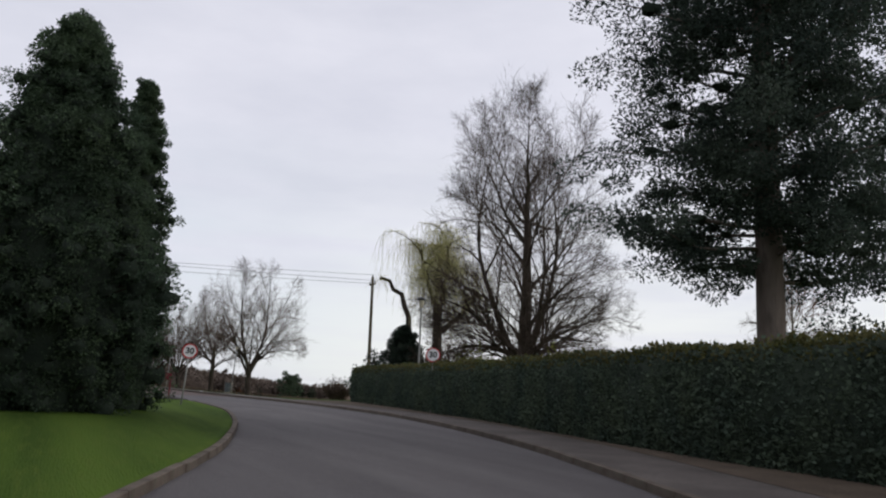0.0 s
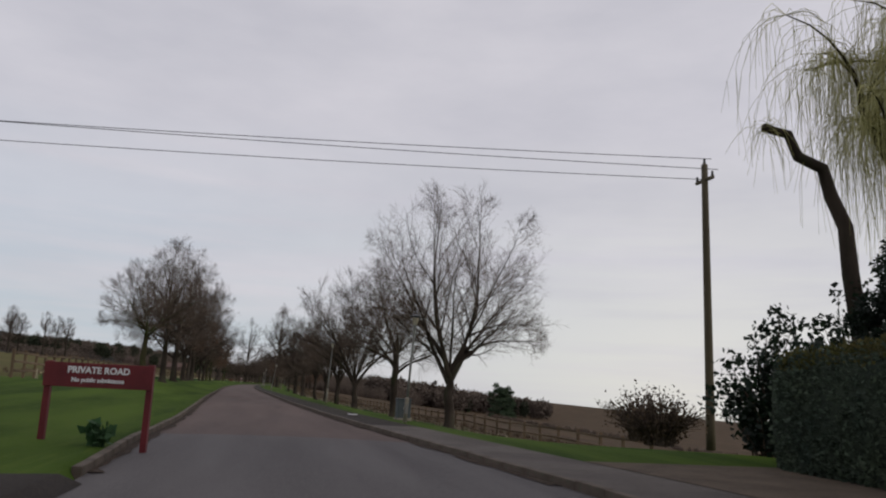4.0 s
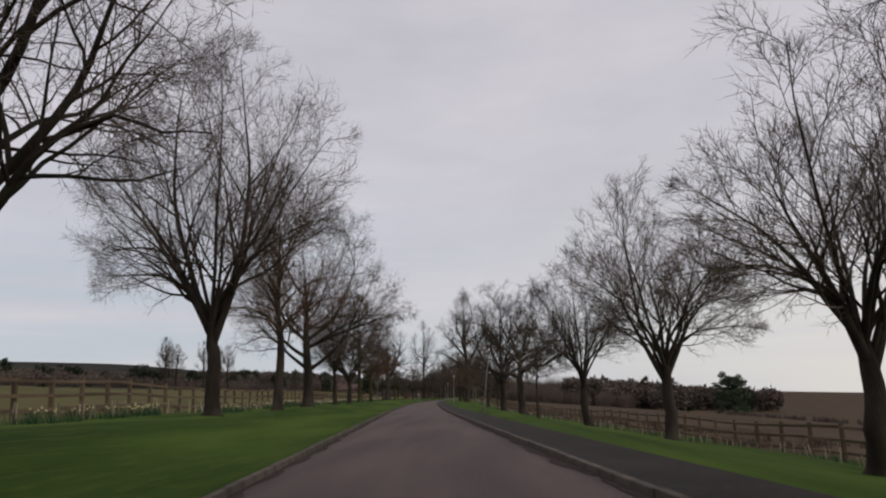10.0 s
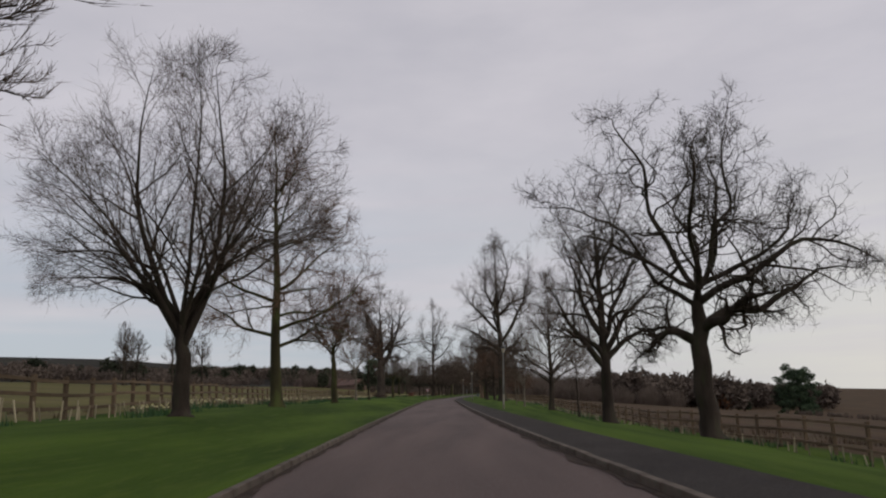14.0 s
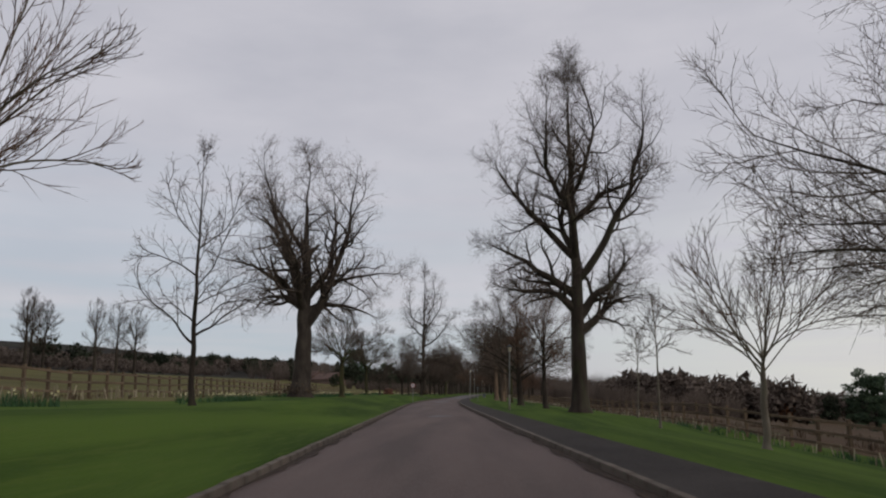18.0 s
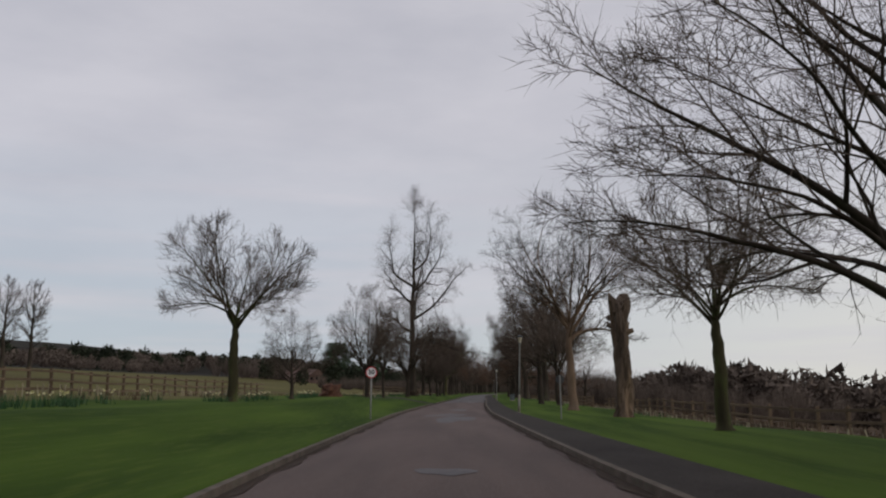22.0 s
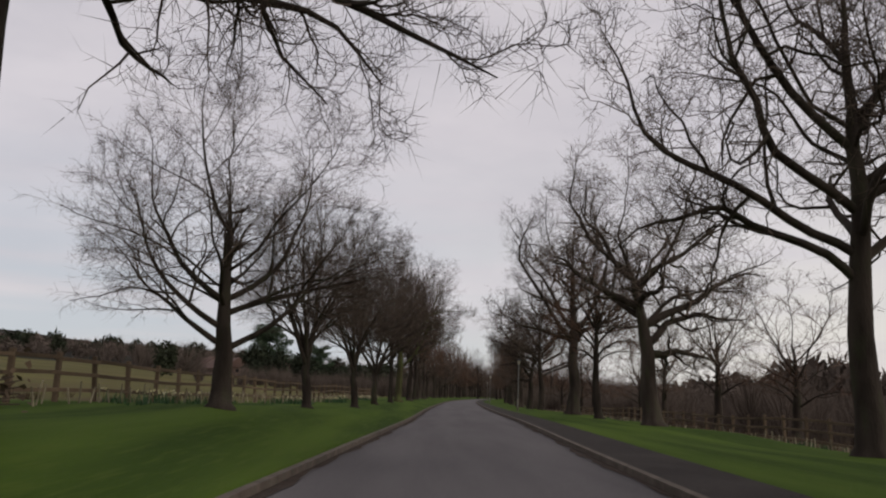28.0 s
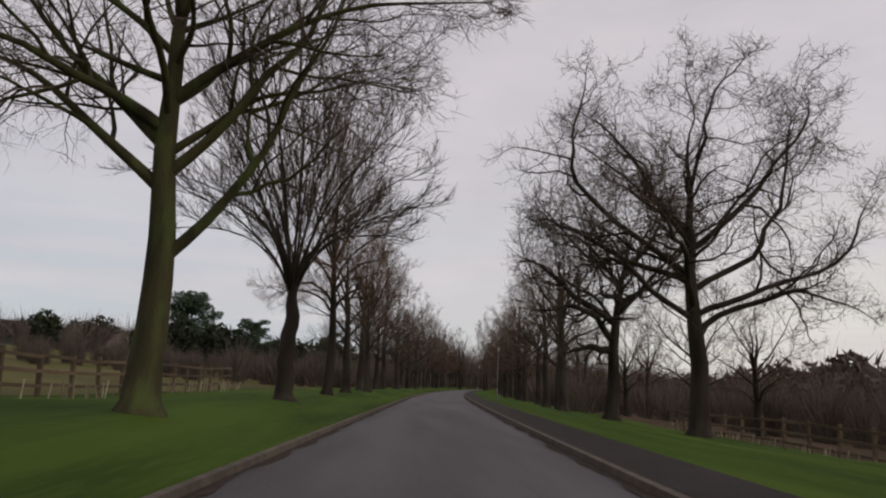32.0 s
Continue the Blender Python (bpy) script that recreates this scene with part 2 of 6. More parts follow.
# filler behind the leaves; the shade inside the foliage is put into its colour
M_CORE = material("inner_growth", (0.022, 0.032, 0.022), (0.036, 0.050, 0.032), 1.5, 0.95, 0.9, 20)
M_YEW = islands(material("yew_needles", (0.046, 0.074, 0.046), (0.082, 0.118, 0.062), 0.5, 0.7, spec=0.25), 0.45)
M_PINE = islands(material("pine_needles", (0.030, 0.045, 0.037), (0.056, 0.074, 0.053), 0.5, 0.7, spec=0.25), 0.45)
M_IVY = islands(material("ivy_leaves", (0.008, 0.018, 0.011), (0.018, 0.034, 0.016), 0.8, 0.5, spec=0.45), 0.5)
M_SHRUB = islands(material("yellow_green_shrub", (0.11, 0.12, 0.025), (0.17, 0.17, 0.05), 0.8, 0.8), 0.4)
M_RUSSET = islands(material("russet_shoots", (0.16, 0.07, 0.03), (0.26, 0.12, 0.05), 0.9, 0.9), 0.4)
M_BRAMBLE = islands(material("brown_bramble", (0.055, 0.038, 0.024), (0.10, 0.07, 0.042), 0.9, 0.9), 0.4)
M_WOOD = material("weathered_fence_wood", (0.085, 0.058, 0.036), (0.155, 0.11, 0.07), 1.4, 0.9, 0.5, 30, tint=0.3, stretch=(1, 1, 0.25))
M_GUARD = islands(material("plant_guards", (0.20, 0.17, 0.11), (0.32, 0.28, 0.19), 2.0, 0.8), 0.4)
M_DAFF_LEAF = islands(material("daffodil_leaves", (0.030, 0.075, 0.030), (0.055, 0.11, 0.045), 1.0, 0.7), 0.35)
M_DAFF = islands(material("daffodil_flowers", (0.55, 0.50, 0.22), (0.66, 0.62, 0.42), 3.0, 0.7), 0.25)
M_STEEL = material("painted_steel_post", (0.19, 0.19, 0.18), (0.30, 0.30, 0.28), 2.0, 0.6, tint=0.1, spec=0.4, stretch=(1, 1, 0.3))
M_CONC = material("concrete_sleeve", (0.20, 0.18, 0.14), (0.30, 0.27, 0.21), 3.0, 0.9, 0.4, 40)
M_LAMP_DARK = material("lamp_hood", (0.035, 0.035, 0.037), (0.06, 0.06, 0.06), 3.0, 0.55, spec=0.4)
M_LAMP_GLASS = material("lamp_bowl", (0.40, 0.36, 0.26), (0.52, 0.47, 0.35), 4.0, 0.35, spec=0.5)
M_CAB = material("grey_green_cabinet", (0.055, 0.068, 0.072), (0.085, 0.100, 0.104), 1.6, 0.6, tint=0.0, spec=0.4)
M_WHITE = material("white_sign_face", (0.72, 0.72, 0.72), (0.80, 0.80, 0.80), 3.0, 0.5)
M_RED = material("red_sign_ring", (0.42, 0.02, 0.025), (0.52, 0.03, 0.03), 3.0, 0.5)
M_BLACK = material("black_lettering", (0.012, 0.012, 0.012), (0.02, 0.02, 0.02), 3.0, 0.6)
M_MAROON = material("maroon_paint", (0.10, 0.010, 0.014), (0.15, 0.016, 0.02), 2.0, 0.55, spec=0.4)
M_TIMBER_POLE = material("creosoted_pole", (0.075, 0.062, 0.040), (0.125, 0.105, 0.065), 1.2, 0.9, 0.5, 25, stretch=(1, 1, 0.15))
M_CABLE = material("cable", (0.05, 0.05, 0.052), (0.07, 0.07, 0.072), 2.0, 0.6)
M_BRICK = material("far_brick", (0.15, 0.10, 0.08), (0.21, 0.14, 0.11), 0.6, 0.9)
M_ROOF = material("far_roof_tiles", (0.11, 0.07, 0.055), (0.16, 0.10, 0.08), 0.6, 0.9)
M_GLASS = material("dark_window_glass", (0.02, 0.022, 0.025), (0.03, 0.033, 0.036), 1.0, 0.1, spec=0.6)
M_FARWOOD = islands(material("far_wood", (0.092, 0.074, 0.062), (0.145, 0.115, 0.094), 0.02, 0.95, spec=0.05), 0.35)
M_FAREVER = islands(material("far_evergreens", (0.024, 0.030, 0.020), (0.040, 0.046, 0.028), 0.05, 0.95, spec=0.05), 0.3)
M_EARTH = material("leaf_litter", (0.062, 0.046, 0.032), (0.105, 0.078, 0.055), 1.2, 0.95, 0.8, 30, fine=(0.15, 0.115, 0.08), fine_scale=18, fine_amount=0.6)
for leafy in (M_HEDGE, M_HEDGE_TOP, M_YEW, M_PINE, M_IVY, M_SHRUB, M_DAFF_LEAF):
    translucent(leafy, 0.45)


# ---- plan: the road's middle line and its two kerbs as functions of y ----
def curve_of(text):
    """A smooth function through knots written as 'y:x y:x'."""
    ks = [tuple(float(v) for v in k.split(":")) for k in text.split()]
    ys, xs = np.array([k[0] for k in ks]), np.array([k[1] for k in ks])
    sec = np.diff(xs) / np.diff(ys)
    slope = np.concatenate([[sec[0]], np.where(sec[1:] * sec[:-1] > 0, 2 * sec[1:] * sec[:-1] / (sec[1:] + sec[:-1] + 1e-12), 0.0), [sec[-1]]])

    def f(y):
        y = np.clip(np.asarray(y, float), ys[0], ys[-1])
        i = np.clip(np.searchsorted(ys, y) - 1, 0, len(ys) - 2)
        h = ys[i + 1] - ys[i]
        s = (y - ys[i]) / h
        return (2 * s**3 - 3 * s**2 + 1) * xs[i] + (s**3 - 2 * s**2 + s) * h * slope[i] + (3 * s**2 - 2 * s**3) * xs[i + 1] + (s**3 - s**2) * h * slope[i + 1]

    return f


CENTRE = curve_of("-120:-37 -60:-16.5 -24:-3.7 -16:-1.0 -6:1.2 1:2.1 8:2.3 15:2.1 20:1.7 30:1.0 40:0.25 60:-1.1 90:-2.9 120:-4.65 160:-6.75 200:-8.3 230:-9.3 260:-10.2 280:-10.7 305:-10.85 325:-10.4 345:-9.65 375:-8.35 400:-7.15 424:-6.4 470:-4.4 520:-1.6 600:6 700:20 1000:75")
HALF = curve_of("-120:3.2 -24:3.25 -6:3.3 5:3.3 20:3.1 32:2.75 45:2.66 1000:2.66")


def left_kerb(y):
    return CENTRE(y) - HALF(y)


def right_kerb(y):
    return CENTRE(y) + HALF(y)


LEFT_BANK = curve_of("-120:0.25 0:0.3 22:0.35 45:0.85 60:0.95 320:0.98 345:0.75 360:0.75 380:0.85 400:0.6 440:0.6 1000:0.6")
RIGHT_DROP = curve_of("-120:0.0 20:0.1 35:-0.75 60:-0.85 190:-0.9 215:-0.7 245:-0.15 300:-0.05 420:-0.15 470:-0.5 1000:-0.6")


def smooth(a, b, v):
    s = np.clip((v - a) / (b - a), 0, 1)
    return s * s * (3 - 2 * s)


def ground_z(u, y):
    """Height of the ground u metres from the road's middle line (left is negative)."""
    u, y = np.asarray(u, float), np.asarray(y, float)
    half = HALF(y)
    left, right = -u - half, u - half
    zl = 0.1 + (LEFT_BANK(y) - 0.1) * smooth(0, 4.4, left) + 0.25 * smooth(4, 16, left) + 10.5 * np.clip((left - 18) / 132, 0, 1) + 12 * smooth(150, 360, left) + (64 - 26 * smooth(500, 1500, y) + 7 * np.sin(y * 0.0045 + 1.0)) * smooth(320, 780, left)
    zr = 0.1 + (RIGHT_DROP(y) - 0.1) * smooth(1.7, 8.5, right) - 0.6 * smooth(8, 11, right) - 13.0 * np.clip((right - 14) / 126, 0, 1) - 0.055 * np.clip(right - 140, 0, None)
    z = np.where(left > 0, zl, np.where(right > 0, zr, -0.12))
    roll = 0.05 * np.sin(u * 0.31 + y * 0.17) + 0.04 * np.sin(y * 0.41 - u * 0.23)
    far = np.clip((np.abs(u) - half - 1.9) / 4, 0, 1)
    return z + roll * far + 20 * smooth(760, 1600, y) * smooth(0, 60, np.abs(u))


def spot(y, u):
    """The ground point u metres to the side of the road's middle line."""
    return float(CENTRE(y)) + u, float(y), float(ground_z(u, y))


# ---- mesh helpers ----
def link(name, verts, faces, mats, parent=None, label="", smooth_it=False, index=None):
    me = bpy.data.meshes.new(name)
    me.from_pydata([tuple(v) for v in verts], [], faces)
    for m in mats if isinstance(mats, (list, tuple)) else [mats]:
        me.materials.append(m)
    if index is not None:
        me.polygons.foreach_set("material_index", np.asarray(index, dtype=np.int32))
    if smooth_it:
        me.polygons.foreach_set("use_smooth", np.ones(len(me.polygons), dtype=bool))
    me.update()
    ob = new(name, me)
    ob.parent = parent
    if label:
        ob["label"] = label
    return ob


def part(name, bm, mat, parent, label="", smooth_it=False):
    me = bpy.data.meshes.new(name)
    bm.to_mesh(me)
    bm.free()
    me.materials.append(mat)
    if smooth_it:
        me.polygons.foreach_set("use_smooth", np.ones(len(me.polygons), dtype=bool))
    ob = new(name, me)
    ob.parent = parent
    if label:
        ob["label"] = label
    return ob


def empty(name, place, turn=0.0, size=1.0):
    ob = new(name)
    ob.matrix_world = pose(*place, 0, 0, turn) @ Matrix.Scale(size, 4)
    return ob


def box(bm, x0, y0, z0, x1, y1, z1, bevel=0.0):
    made = bmesh.ops.create_cube(bm, size=1.0)["verts"]
    for v in made:
        v.co = Vector((x0 + (v.co.x + 0.5) * (x1 - x0), y0 + (v.co.y + 0.5) * (y1 - y0), z0 + (v.co.z + 0.5) * (z1 - z0)))
    if bevel:
        edges = list({e for v in made for e in v.link_edges})
        bmesh.ops.bevel(bm, geom=edges, offset=bevel, segments=2, affect="EDGES", profile=0.5)
    return bm


def lathe(bm, profile, sides=16, at=(0, 0, 0)):
    """A turned shape from (radius, height) pairs, closed at both ends."""
    rings = []
    for r, z in profile:
        rings.append([bm.verts.new((at[0] + r * math.cos(2 * math.pi * k / sides), at[1] + r * math.sin(2 * math.pi * k / sides), at[2] + z)) for k in range(sides)])
    for a, b in zip(rings, rings[1:]):
        for k in range(sides):
            bm.faces.new((a[k], a[(k + 1) % sides], b[(k + 1) % sides], b[k]))
    bm.faces.new(rings[0][::-1])
    bm.faces.new(rings[-1])
    return bm


class Shape:
    """Collects tubes and leaves as plain vertex and face lists."""

    def __init__(self):
        self.v, self.f = [], []

    def tube(self, pts, radii, sides, cap=False):
        pts, n0 = np.asarray(pts, float), len(self.v)
        tang = np.gradient(pts, axis=0)
        tang /= np.linalg.norm(tang, axis=1)[:, None] + 1e-9
        ref = np.array([0.0, 0.0, 1.0]) if abs(tang[0][2]) < 0.8 else np.array([1.0, 0.0, 0.0])
        ang = np.arange(sides) * 2 * np.pi / sides
        ca, sa = np.cos(ang)[:, None], np.sin(ang)[:, None]
        for p, d, r in zip(pts, tang, radii):
            a = np.cross(d, ref)
            a /= np.linalg.norm(a) + 1e-9
            b = np.cross(d, a)
            self.v.extend((p + r * (ca * a + sa * b)).tolist())
        for k in range(len(pts) - 1):
            o = n0 + k * sides
            for j in range(sides):
                j2 = (j + 1) % sides
                self.f.append((o + j, o + j2, o + sides + j2, o + sides + j))
        if cap:
            o = n0 + (len(pts) - 1) * sides
            self.f.append(tuple(range(o, o + sides)))

    def leaf(self, p, along, side):
        n0 = len(self.v)
        self.v.extend((p - side, p + along * 0.45 + side * 1.1, p + along, p + along * 0.4 - side * 1.4))
        self.f.append((n0, n0 + 1, n0 + 2, n0 + 3))

    def blade(self, p, tip, side):
        n0 = len(self.v)
        self.v.extend((p - side, p + side, tip))
        self.f.append((n0, n0 + 1, n0 + 2))


# ---- ground, road, kerbs ----
def strip(name, ys, left, right, z, mat, label, crown=0.0, kind="structure"):
    """A ribbon of surface between two edges; crown raises its middle."""
    cols = 7
    v, f = [], []
    for y in ys:
        a, b = float(left(y)), float(right(y))
        for k in range(cols):
            s = k / (cols - 1)
            v.append((a + (b - a) * s, y, z + crown * (1 - (2 * s - 1) ** 2)))
    for i in range(len(ys) - 1):
        for k in range(cols - 1):
            o = i * cols + k
            f.append((o, o + 1, o + cols + 1, o + cols))
    return tagged(link(name, v, f, mat, smooth_it=True), label, kind=kind)


Y_GROUND = np.concatenate([np.arange(-900, -60, 60), np.arange(-60, 520, 2.5), np.arange(520, 800, 10), np.arange(800, 2600, 90)])
SIDE = np.concatenate([[0.0, 0.16, 0.4, 0.9, 1.5, 1.9], np.arange(2.5, 16, 0.75), [18, 22, 28, 36, 48, 65, 90, 130, 180, 240, 320, 430, 520, 600, 680, 760, 840, 920, 1000, 1250, 1700, 2500]])


def build_ground():
    v, f, idx = [], [], []
    half = HALF(Y_GROUND)
    us = [-s for s in SIDE[::-1]] + [None] + list(SIDE)
    cols = len(us)
    cx = CENTRE(Y_GROUND)
    for i, y in enumerate(Y_GROUND):
        for k, s in enumerate(us):
            if s is None:
                u = 0.0
            else:
                u = s - half[i] if k < cols // 2 else s + half[i]
            z = float(ground_z(u, y)) if s is not None and abs(s) > 0.1 else -0.12
            v.append((cx[i] + u, y, z))
    for i in range(len(Y_GROUND) - 1):
        for k in range(cols - 1):
            o = i * cols + k
            f.append((o, o + 1, o + cols + 1, o + cols))
            mid = us[k] if us[k] is not None else 0
            field = (k < cols // 2 and mid < -9.5 and Y_GROUND[i] > 35) or (k > cols // 2 and mid > 12.0 and Y_GROUND[i] > 33)
            idx.append((3 if mid < -150 else 2 if k < cols // 2 else 1) if field else 0)
    return tagged(link("ground", v, f, [M_GRASS, M_FIELD, M_MEADOW, M_HILL], smooth_it=True, index=idx), "mown green verge with rough brown fields behind it", kind="structure")


ground = build_ground()
Y_ROAD = np.concatenate([np.arange(-120, 520, 2.0), np.arange(520, 1000, 10)])
strip("road_junction", Y_ROAD[Y_ROAD <= 24], left_kerb, right_kerb, 0.0, M_ROAD_GREY, "worn grey asphalt drive bending past the junction", 0.05)
road = strip("road", Y_ROAD[(Y_ROAD >= 24) & (Y_ROAD <= 356)], left_kerb, right_kerb, 0.0, M_ROAD, "worn reddish-grey asphalt drive between kerbs", 0.05)
road_far = strip("road_far", Y_ROAD[Y_ROAD >= 356], left_kerb, right_kerb, 0.0, M_ROAD_GREY, "newer grey asphalt drive between kerbs", 0.05)


def gutter(name, edge, side, y0, y1, seed, label):
    """A ragged line of silt and dead leaves lying in the road against the kerb."""
    rng = np.random.default_rng(seed)
    ys = np.arange(y0, y1, 0.6)
    wide = 0.10 + 0.10 * np.abs(np.sin(ys * 0.21 + seed)) + 0.06 * np.sin(ys * 1.7) + rng.normal(0, 0.035, len(ys))
    v, f = [], []
    for y, q in zip(ys, np.maximum(wide, 0.03)):
        x = float(edge(y))
        v.extend([(x - side * 0.003, y, 0.016), (x - side * q * 0.5, y, 0.02), (x - side * q, y, 0.006 + 0.1 * q / float(HALF(y)) * (2 - q / float(HALF(y))))])
    for i in range(len(ys) - 1):
        for k in range(2):
            f.append((3 * i + k, 3 * i + k + 1, 3 * i + k + 4, 3 * i + k + 3))
    return tagged(link(name, v, f, M_SILT), label, kind="structure")


gutter("gutter_litter_left", left_kerb, -1, 16, 500, 3, "dark silt and dead leaves along the kerb")
gutter("gutter_litter_right", right_kerb, 1, 16, 500, 4, "dark silt and leaves below the footpath kerb")
Y_PATH = np.concatenate([np.arange(-60, 520, 2.0), np.arange(520, 900, 10)])
PATH_WIDE = curve_of("-60:1.9 0:1.9 25:1.6 45:1.35 900:1.35")
footpath = strip("footpath", Y_PATH[Y_PATH >= 30], lambda y: right_kerb(y) + 0.13, lambda y: right_kerb(y) + 0.13 + PATH_WIDE(y), 0.112, M_PATH, "dark narrow asphalt footpath beside the drive")
strip("footpath_junction", Y_PATH[Y_PATH <= 30], lambda y: right_kerb(y) + 0.13, lambda y: right_kerb(y) + 0.13 + PATH_WIDE(y), 0.112, M_PATH_PALE, "worn grey asphalt footpath beside the drive")


def side_road(name, path, wide, z, label, mat):
    """A track that leaves the drive: a ribbon along a few points, following the ground."""
    v, f = [], []
    for i, (x, y) in enumerate(path):
        q = 0.0 if i == 0 else 1.0
        d = np.array(path[-1]) - np.array(path[0])
        n = np.array((0.0, abs(d[0]) / np.hypot(*d)))
        for s in (-0.5, -0.375, -0.25, -0.125, 0, 0.125, 0.25, 0.375, 0.5):
            px, py = x + n[0] * wide * s, y + n[1] * wide * s
            v.append((px, py, 0.012 * (1 - q) + q * (max(0.075, float(ground_z(px - float(CENTRE(py)), py))) + z)))
    for i in range(len(path) - 1):
        for k in range(8):
            o = i * 9 + k
            f.append((o, o + 1, o + 10, o + 9))
    return tagged(link(name, v, f, mat, smooth_it=True), label, kind="structure")


side_road("road_side_turning", [(-0.92 - s, 12.6 - 0.467 * s) for s in (0.0, 0.24, *np.arange(0.9, 23, 0.9))], 5.0, 0.03, "asphalt side turning between two lawns", M_PATH)
side_road("road_field_track", [(float(left_kerb(347)) + 0.1 - s, 347 - 0.13 * s) for s in (0.0, 0.24, *np.arange(0.9, 27, 0.9))], 4.6, 0.02, "dark muddy track crossing the verge to a field", M_PATH)


def patch(name, y, u, wide, long, mat, label, seed):
    """A ragged-edged darker repair or puddle stain on the asphalt, a few millimetres proud."""
    rng = np.random.default_rng(seed)
    n = 26
    ph = rng.uniform(0, 6.28, 4)
    v, f = [(float(CENTRE(y)) + u, y, 0.0)], []
    for k in range(n):
        a = 2 * np.pi * k / n
        r = 1 + 0.22 * np.sin(2 * a + ph[0]) + 0.16 * np.sin(3 * a + ph[1]) + 0.1 * np.sin(5 * a + ph[2])
        v.append((float(CENTRE(y)) + u + wide * 0.5 * r * np.cos(a), y + long * 0.5 * r * np.sin(a), 0.0))
    v = [(x, yy, 0.006 + 0.05 * (1 - ((x - float(CENTRE(yy))) / float(HALF(yy))) ** 2)) for x, yy, _ in v]
    for k in range(n):
        f.append((0, 1 + k, 1 + (k + 1) % n))
    return tagged(link(name, v, f, mat), label, kind="structure")


for py, pu, pw, pl, ps in ((133, -0.6, 2.6, 1.4, 1), (131.5, 0.9, 2.4, 1.1, 2), (300, 0.6, 1.6, 8.0, 3), (306, 0.2, 2.2, 3.5, 4), (318, 0.7, 1.3, 4.0, 5), (357, 0.9, 0.9, 9.0, 6), (364, 0.3, 0.8, 5.0, 7), (276, 0.2, 0.8, 1.2, 8), (240, 0.4, 1.4, 2.2, 9)):
    patch("road_patch", py, pu, pw, pl, M_PATCH, "damp darker patch on the drive", ps)
patch("road_patch", 2.0, -2.1, 1.5, 3.2, M_PATCH, "worn paler asphalt repair by the kerb", 11)
cover = bmesh.new()
box(cover, -0.17, -0.3, 0.0, 0.17, 0.3, 0.012, 0.004)
cover_ob = part("path_cover", cover, M_WHITE, None)
cover_ob.matrix_world = pose(float(CENTRE(38.5)) + 3.75, 38.5, 0.115, 0, 0, 3)
tagged(cover_ob, "pale rectangular utility cover set in the footpath", "utility cover")


# ---- bare trees ----
def bezier(p0, d0, p2, n, wob, rng):
    p0, p2 = np.asarray(p0, float), np.asarray(p2, float)
    length = np.linalg.norm(p2 - p0)
    c = p0 + np.asarray(d0, float) * length * 0.5
    t = np.linspace(0, 1, n)[:, None]
    pts = (1 - t) ** 2 * p0 + 2 * t * (1 - t) * c + t**2 * p2
    if wob:
        walk_off = np.cumsum(rng.normal(0, 1, (n, 3)), axis=0) * wob * length / n * min(1.0, 3.4 / n**0.5)
        walk_off[1:-1] = (walk_off[:-2] + 2 * walk_off[1:-1] + walk_off[2:]) / 4
        walk_off -= walk_off[0]
        pts = pts + walk_off * np.minimum(1, t * 3)
    return pts


def unit(v):
    return v / (np.linalg.norm(v) + 1e-9)


def units(v):
    return v / (np.linalg.norm(v, axis=-1, keepdims=True) + 1e-9)


class Wood:
    """Gathers whole sets of branches at once: tubes of four-sided faces and flat three-cornered twigs."""

    def __init__(self):
        self.v, self.quads, self.tris, self.n = [], [], [], 0

    def tubes(self, p, r, sides):
        count, rings = p.shape[:2]
        tang = units(np.gradient(p, axis=1))
        ref = np.where(np.abs(tang[:, :1, 2:]) < 0.8, np.array([0.0, 0.0, 1.0]), np.array([1.0, 0.0, 0.0]))
        a = units(np.cross(tang, ref))
        b = np.cross(tang, a)
        ang = np.arange(sides) * 2 * np.pi / sides
        ring = np.cos(ang)[:, None] * a[:, :, None] + np.sin(ang)[:, None] * b[:, :, None]
        self.v.append((p[:, :, None] + r[:, :, None, None] * ring).reshape(-1, 3))
        i = self.n + np.arange(count)[:, None, None] * rings * sides + np.arange(rings - 1)[None, :, None] * sides
        j = np.arange(sides)[None, None]
        k = (j + 1) % sides
        self.quads.append(np.stack([i + j, i + k, i + sides + k, i + sides + j], -1).reshape(-1, 4))
        self.n += count * rings * sides

    def blades(self, a, b, half, rng):
        side = units(np.cross(b - a, rng.normal(0, 1, a.shape))) * half
        self.v.append(np.stack([a - side, a + side, b], 1).reshape(-1, 3))
        self.tris.append(self.n + np.arange(3 * len(a)).reshape(-1, 3))
        self.n += 3 * len(a)

    def mesh(self, name, mat, parent, smooth_it=False, label=""):
        v = np.concatenate(self.v)
        quads = np.concatenate(self.quads) if self.quads else np.zeros((0, 4), int)
        tris = np.concatenate(self.tris) if self.tris else np.zeros((0, 3), int)
        me = bpy.data.meshes.new(name)
        me.vertices.add(len(v))
        me.vertices.foreach_set("co", v.astype(np.float32).ravel())
        me.loops.add(quads.size + tris.size)
        me.loops.foreach_set("vertex_index", np.concatenate([quads.ravel(), tris.ravel()]).astype(np.int32))
        me.polygons.add(len(quads) + len(tris))
        me.polygons.foreach_set("loop_start", np.concatenate([np.arange(len(quads)) * 4, quads.size + np.arange(len(tris)) * 3]).astype(np.int32))
        me.polygons.foreach_set("use_smooth", np.full(len(quads) + len(tris), smooth_it))
        me.materials.append(mat)
        me.update(calc_edges=True)
        ob = new(name, me)
        ob.parent = parent
        if label:
            ob["label"] = label
        return ob


